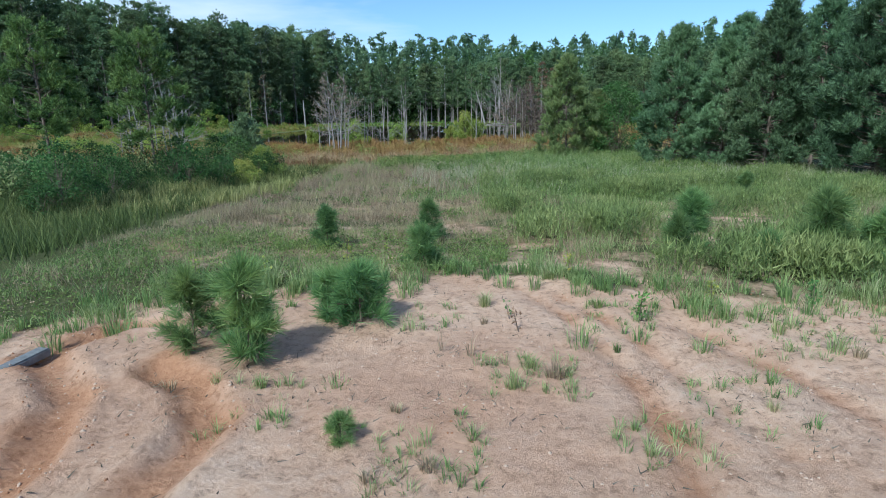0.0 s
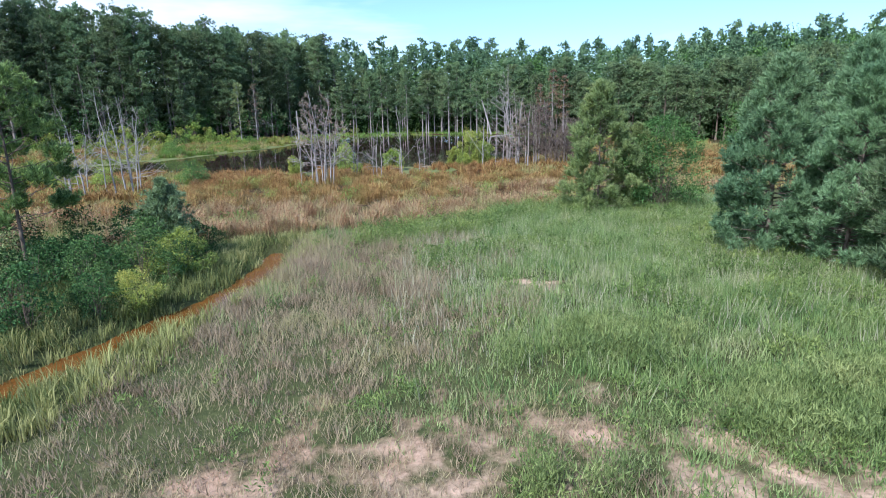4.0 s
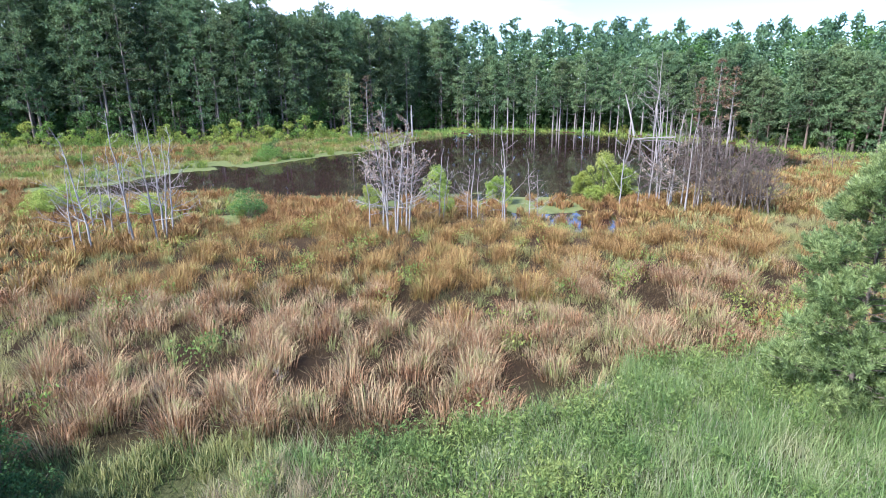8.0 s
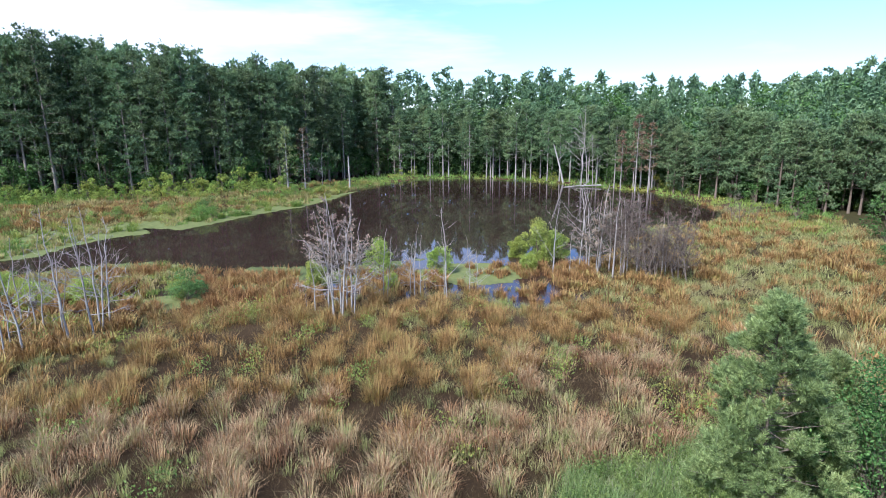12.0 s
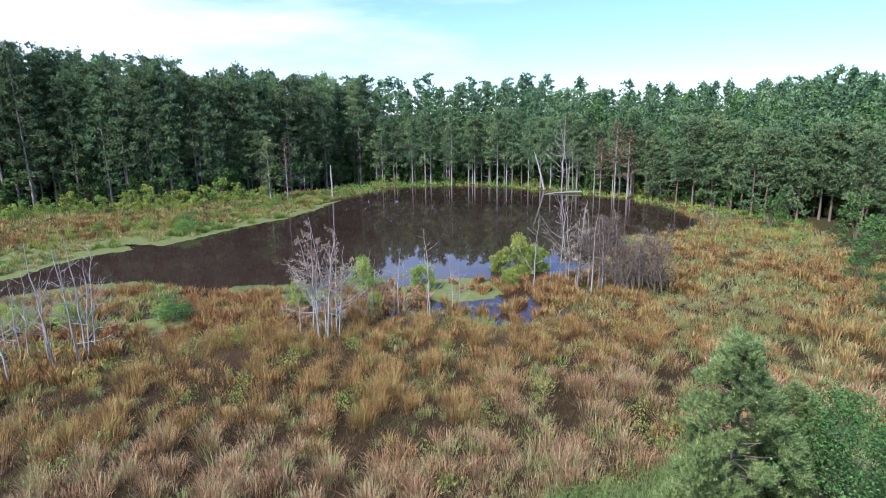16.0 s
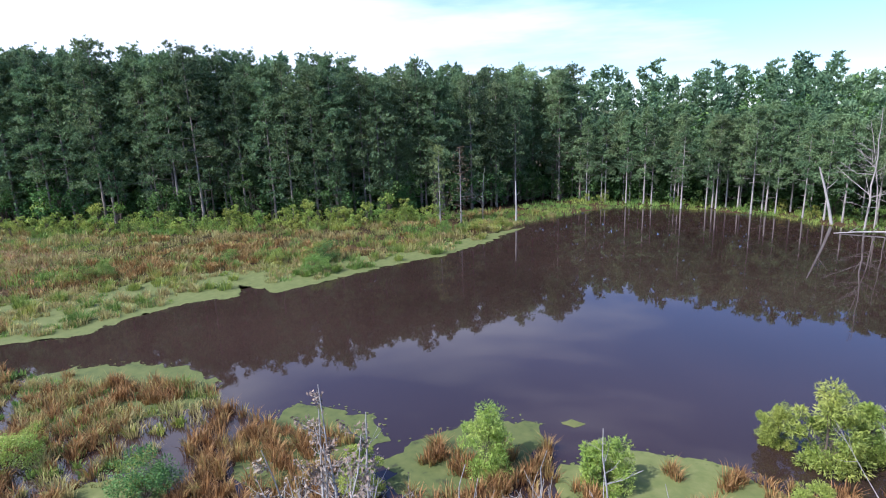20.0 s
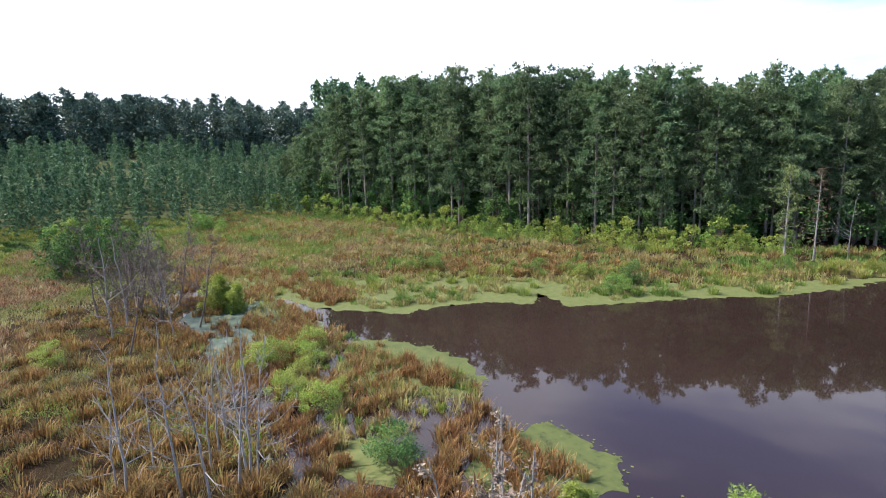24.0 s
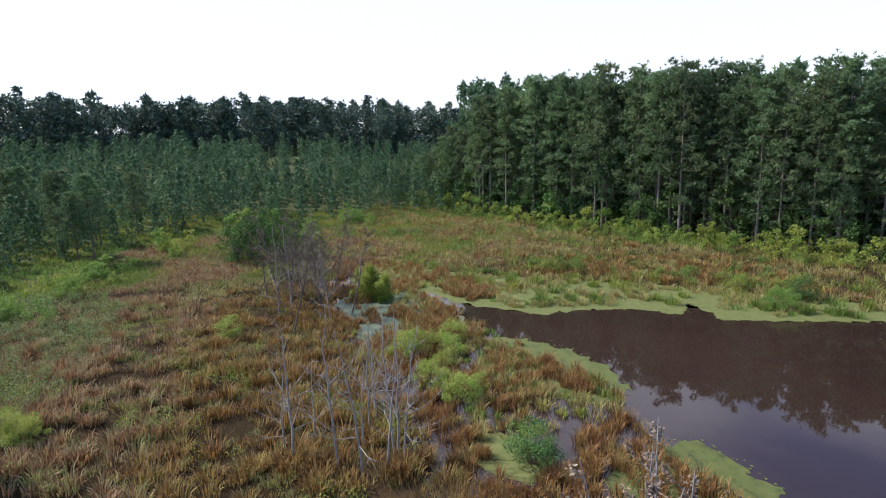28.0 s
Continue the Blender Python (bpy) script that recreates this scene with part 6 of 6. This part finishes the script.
for x, y, s in ((-9.4, 27.4, 0.9), (-8.9, 26.2, 0.85), (-8.1, 24.5, 0.7), (-10.6, 28.6, 0.8), (-7.7, 27.0, 0.6), (-9.9, 25.2, 0.9), (-8.4, 23.2, 0.65), (-12.2, 27.6, 0.8), (-8.0, 28.3, 0.6), (-7.6, 21.6, 0.5), (-8.4, 29.4, 0.7), (-9.6, 30.2, 0.7), (-7.4, 25.8, 0.5), (-7.3, 24.6, 0.5), (-10.6, 30.6, 0.6)):
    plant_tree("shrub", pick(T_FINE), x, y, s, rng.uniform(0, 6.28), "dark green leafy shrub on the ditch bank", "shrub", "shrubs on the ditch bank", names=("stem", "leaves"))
for _ in range(20):
    x, y = rng.uniform(-17, -9.2), rng.uniform(9, 18)
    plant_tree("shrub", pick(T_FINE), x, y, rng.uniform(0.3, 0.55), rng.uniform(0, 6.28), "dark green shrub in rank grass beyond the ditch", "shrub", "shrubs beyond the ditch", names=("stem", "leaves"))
for x, y, s in ((-7.6, 26.3, 0.7), (-7.9, 25.4, 0.6), (-7.2, 22.6, 0.5)):
    plant_tree("shrub", pick(T_LIGHT), x, y, s, rng.uniform(0, 6.28), "bright yellow-green shrub beside the ditch", "shrub", "shrubs beside the ditch", names=("stem", "leaves"))
plant_tree("dead_bush", (piece_mesh("dead_bush_stems", join(DEAD[4][1][1]), M_GREYWOOD), T_DRY[1][4]), -6.4, 35.6, 0.22, 0.0, "small grey dead bush in marsh grass", "bush", names=("stem", "dry_leaves"))

# ---- the bare sand: pine seedlings, tufts, weeds, litter ----
SEED = [pine(rng, h, 0.03, r, w, 4, 4, 34, 0.18, 0.0085, 0.012, 0.03, 0.7, 0.6) for h, r, w in ((0.80, 0.28, 9), (0.70, 0.34, 7), (0.5, 0.36, 6))]
T_SEED = meshes("seedling", SEED, M_BARK, M_SAPLING)
for x, y, s, v, label in ((-0.62, 4.42, 1.05, 0, "dense green pine seedling on bare sand"), (-1.2, 4.65, 0.95, 1, "pine seedling with a dead brown middle"), (0.2, 5.35, 1.1, 2, "broad bushy pine seedling at the sand's edge"), (-0.1, 5.5, 0.9, 2, "broad bushy pine seedling at the sand's edge"), (0.75, 7.5, 1.0, 2, "pine seedling in thin grass"), (0.75, 9.6, 0.85, 0, "slender pine seedling with a dark shadow"), (-0.9, 8.9, 0.8, 0, "pine seedling among weeds"), (4.7, 8.2, 1.1, 0, "pine seedling in tall grass"), (4.2, 7.4, 0.9, 1, "pine seedling in tall grass"), (6.1, 7.3, 1.15, 0, "pine seedling in tall grass"), (6.6, 6.9, 1.0, 1, "pine seedling in tall grass"), (5.2, 7.0, 0.9, 2, "pine seedling in tall grass"), (0.42, 3.12, 0.36, 2, "tiny pine seedling on bare sand"), (5.8, 10.6, 0.8, 0, "pine seedling on the rise"), (9.5, 16.0, 0.9, 1, "pine seedling on the rise")):
    plant_tree("pine_seedling", T_SEED[v], x, y, s, rng.uniform(0, 6.28), label, "pine seedling", "pine seedlings", sink=0.01, names=("stem", "needles"))


def tuft(x, y, r, h, n, mat, label):
    c0 = np.array([[0.0, 0.0, 0.0]])
    t = thing("grass_tuft", x, y, gz1(x, y) - 0.01, label, "grass tuft", "tufts on the sand")
    part("foliage", piece_mesh("tuft_blades", tussocks(rng, c0, np.array([r]), np.array([h]), n, 0.006, 0.6), mat), t)


for x, y, r, h, n, m in ((1.5, 5.72, 0.13, 0.24, 90, M_GRASS), (1.46, 5.2, 0.07, 0.12, 40, M_DRY), (1.6, 3.8, 0.12, 0.2, 60, M_GRASS), (1.95, 4.0, 0.18, 0.2, 90, M_DRY), (1.75, 4.15, 0.12, 0.16, 50, M_GRASS), (2.35, 3.25, 0.07, 0.12, 40, M_GRASS), (2.35, 2.95, 0.08, 0.11, 40, M_GRASS), (0.75, 3.45, 0.12, 0.1, 40, M_DRY), (1.2, 3.4, 0.1, 0.1, 36, M_GRASS), (0.65, 2.7, 0.1, 0.1, 40, M_DRY), (1.0, 2.8, 0.14, 0.12, 60, M_DRY), (-0.35, 3.9, 0.1, 0.14, 50, M_GRASS), (2.6, 4.55, 0.08, 0.12, 40, M_WEED), (4.55, 4.3, 0.1, 0.16, 50, M_DRY), (3.4, 3.5, 0.1, 0.12, 40, M_DRY), (-1.1, 3.9, 0.14, 0.13, 50, M_DRY), (2.7, 5.6, 0.1, 0.18, 50, M_GRASS), (4.2, 4.9, 0.16, 0.16, 60, M_GRASS), (1.3, 4.4, 0.06, 0.3, 12, M_DRY), (1.05, 4.5, 0.05, 0.32, 9, M_DRY)):
    tuft(x, y, r, h, n, m, "small green grass tuft on bare sand" if m is M_GRASS else "small wispy tuft on bare sand")


def weed(x, y, h, n, mat, label, size=0.05):
    t = thing("weed", x, y, gz1(x, y) - 0.01, label, "weed", "weeds at the sand's edge")
    lean = rng.normal(0, 0.08, 2)
    part("stalk", piece_mesh("weed_stalk", tube([(0, 0, 0), (lean[0] * h, lean[1] * h, h * 0.5), (lean[0] * 2 * h, lean[1] * 2 * h, h)], [0.006, 0.005, 0.002], 4), M_BARK), t)
    at = np.column_stack([rng.normal(0, 0.03, (n, 2)), rng.uniform(0.15, 1, n) * h])
    at[:, :2] += lean * 2 * at[:, 2:3]
    part("leaves", piece_mesh("weed_leaves", leaves(rng, at, unit(rng.normal(0, 1, (n, 3)) + [0, 0, 0.4]), size, size * 0.5, 0.1), mat), t)


for x, y, h, n, m, label, size in ((1.78, 5.0, 0.22, 16, M_REDNEEDLE, "small weed with reddish withered leaves", 0.05), (1.72, 5.25, 0.2, 14, M_LEAF, "small dark-leaved weed on sand", 0.05), (2.62, 6.75, 0.34, 46, M_SHRUB, "yellow-leaved weed stalk in grass", 0.05), (3.0, 5.2, 0.3, 60, M_LEAF, "leafy grey-green weed at the sand's edge", 0.06), (3.9, 5.6, 0.3, 60, M_SHRUB, "weed with small yellow flowers", 0.05), (-1.15, 6.6, 0.35, 40, M_SHRUB, "pale flowering weed among low forbs", 0.05), (-0.35, 7.6, 0.38, 40, M_SHRUB, "pale flowering weed among low forbs", 0.05), (-2.2, 6.9, 0.3, 40, M_SHRUB, "pale flowering weed among low forbs", 0.05), (-1.7, 6.2, 0.3, 40, M_LEAF, "leafy weed among low forbs", 0.05), (0.25, 7.9, 0.3, 40, M_SHRUB, "pale flowering weed among low forbs", 0.05), (7.2, 6.0, 0.4, 60, M_LEAF, "leafy weed at the sand's edge", 0.06), (4.9, 5.5, 0.3, 50, M_LEAF, "leafy weed at the sand's edge", 0.06)):
    weed(x, y, h, n, m, label, size)
c = scatter(1100, (-4.6, 2, 5.2, 10), lambda x, y: y > np.interp(x, [-4.6, -3.4, -2.3, -1, 0.5, 2], [4.2, 5.0, 6.0, 6.6, 6.5, 7.5]))
idx = np.repeat(np.arange(len(c)), 14)
at = c[idx] + np.column_stack([rng.normal(0, 0.07, (len(idx), 2)), rng.uniform(0.02, 0.2, len(idx))])
stuff("low_forbs", leaves(rng, at, unit(rng.normal(0, 1, (len(idx), 3)) + [0, 0, 0.5]), 0.042, 0.02, 0.0), M_WEED, "low green forbs creeping onto the sand", "weeds")
c = scatter(2600, (-4.6, 12, 3.6, 8.2), lambda x, y: np.abs(y + 0.1 - np.interp(x, [-4.6, -3.4, -2.3, -1, 0.5, 1.2, 2.2, 3, 4.4, 6, 12], [4.2, 5.0, 6.0, 6.6, 6.5, 7.7, 7.2, 6.0, 5.5, 5.9, 6.3])) < rng.exponential(0.35, np.shape(x)))
c = c[:520]
stuff("sand_edge_grass", tussocks(rng, c, rng.uniform(0.12, 0.3, len(c)), rng.uniform(0.12, 0.38, len(c)), 44, 0.008, 0.6), M_GRASS, "ragged grass tufts along the edge of the sand", "grass")
c = scatter(3000, (2.2, 13, 6.4, 20), lambda x, y: on_rise(x, y) & (waves(x, y, 1.6, 77) + 0.5 * waves(x, y, 0.6, 78) > 0.25))
c = c[:520]
idx = np.repeat(np.arange(len(c)), 90)
at = c[idx] + np.column_stack([rng.normal(0, 0.13, (len(idx), 2)), rng.uniform(0.02, 0.62, len(idx)) * np.interp(c[idx, 1], [6, 12, 20], [0.7, 0.8, 1.0])])
stuff("feathery_weeds", spikes(rng, at, np.tile([0.0, 0.0, 1.0], (len(at), 1)), 2, 0.14, 0.016, 0.45), M_FEATHER, "feathery blue-green weeds standing in the grass", "weeds")
c = np.concatenate([scatter(n, (px - r, px + r, py - r, py + r), lambda x, y: x < 99) for px, py, r, n in ((1.75, 4.0, 0.4, 40), (1.0, 2.9, 0.35, 26), (4.2, 4.8, 0.6, 40), (2.45, 3.1, 0.3, 20), (3.3, 3.6, 0.4, 22), (-0.4, 3.6, 0.4, 20), (5.4, 4.6, 0.6, 34), (0.9, 5.4, 0.4, 20), (2.9, 5.3, 0.4, 26), (-1.9, 5.2, 0.4, 22))])
c[:, 2] += 0.02
stuff("sand_sprouts", tussocks(rng, c, rng.uniform(0.05, 0.14, len(c)), rng.uniform(0.05, 0.16, len(c)), 16, 0.006, 0.9), M_GRASS, "thin green sprouts scattered over the sand", "weeds")
# litter: short dead straws lying on the sand, and crumbs of clay
c = scatter(11000, (-6, 9, 1.2, 7.5), lambda x, y: (waves(x, y, 0.5, 71) + rng.normal(0, 0.5, np.shape(x)) > 0.2))
c[:, 2] += 0.033
a = rng.uniform(0, 6.28, len(c))
l = rng.uniform(0.02, 0.09, len(c))
tip = c + np.column_stack([np.cos(a) * l, np.sin(a) * l, rng.uniform(0, 0.02, len(c))])
sd = np.column_stack([-np.sin(a), np.cos(a), np.full(len(c), 0.5)]) * 0.005
stuff("dead_straw", (np.stack([c - sd, c + sd, tip], 1).reshape(-1, 3), np.arange(len(c) * 3).reshape(-1, 3), np.zeros((0, 4), int)), M_LITTER, "dead straw and twigs strewn over the sand", "litter")
c = scatter(3400, (-6, 9, 1.2, 7.0), lambda x, y: (np.minimum(along(RUT_A, x, y), along(RUT_B, x, y)) + rng.exponential(0.3, np.shape(x)) < 0.45) | (waves(x, y, 0.6, 73) > 0.75))
c[:, 2] += 0.03
r = rng.uniform(0.004, 0.016, len(c))[:, None]
o6 = np.array([(1, 0, 0), (-1, 0, 0), (0, 1, 0), (0, -1, 0), (0, 0, 0.7), (0, 0, -0.7)], float)
v = (c[:, None, :] + o6[None] * r[:, None, :] * rng.uniform(0.7, 1.3, (len(c), 6, 1))).reshape(-1, 3)
f8 = np.array([(0, 2, 4), (2, 1, 4), (1, 3, 4), (3, 0, 4), (2, 0, 5), (1, 2, 5), (3, 1, 5), (0, 3, 5)])
stuff("clay_crumbs", (v, (np.arange(len(c))[:, None, None] * 6 + f8[None]).reshape(-1, 3), np.zeros((0, 4), int)), M_CLAY, "crumbs of red clay on the sand", "litter")
c = scatter(7000, (-5, 9, 1.2, 7.0), lambda x, y: waves(x, y, 0.7, 74) + 0.6 * waves(x, y, 0.25, 79) > 0.1)
c[:, 2] += 0.026
r = rng.uniform(0.005, 0.02, len(c))[:, None]
v = (c[:, None, :] + o6[None] * r[:, None, :] * rng.uniform(0.7, 1.4, (len(c), 6, 1))).reshape(-1, 3)
stuff("sand_clods", (v, (np.arange(len(c))[:, None, None] * 6 + f8[None]).reshape(-1, 3), np.zeros((0, 4), int)), M_CLOD, "pale clods of dried sand", "litter")
c = scatter(5200, (-6, 9, 1.2, 7.2), lambda x, y: (waves(x, y, 0.8, 75) + 0.5 * waves(x, y, 0.3, 76) > 0.35))
stuff("sparse_sprouts", straw_field(c, 8, 0.04, 0.06, 0.005, 0.8), M_DRY, "sparse withered sprouts on the sand", "weeds")
# a weathered squared block half sunk in the sand
bm = bmesh.new()
bmesh.ops.create_cube(bm, size=1.0)
bmesh.ops.scale(bm, verts=bm.verts, vec=(0.46, 0.12, 0.08))
bmesh.ops.bevel(bm, geom=bm.edges[:], offset=0.012, segments=2, affect="EDGES")
for vv in bm.verts:
    vv.co += Vector((0, 0.008 * math.sin(vv.co.x * 17), 0.006 * math.sin(vv.co.x * 23 + vv.co.y * 40)))
me = bpy.data.meshes.new("timber")
bm.to_mesh(me)
bm.free()
me.materials.append(M_STONE)
block = new("timber_block", me)
block.matrix_basis = Matrix.LocRotScale((-2.63, 4.43, gz1(-2.63, 4.43) + 0.02), Euler((0.03, 0.05, radians(86))), None)
tagged(block, "weathered grey timber block lying on sand", "timber")
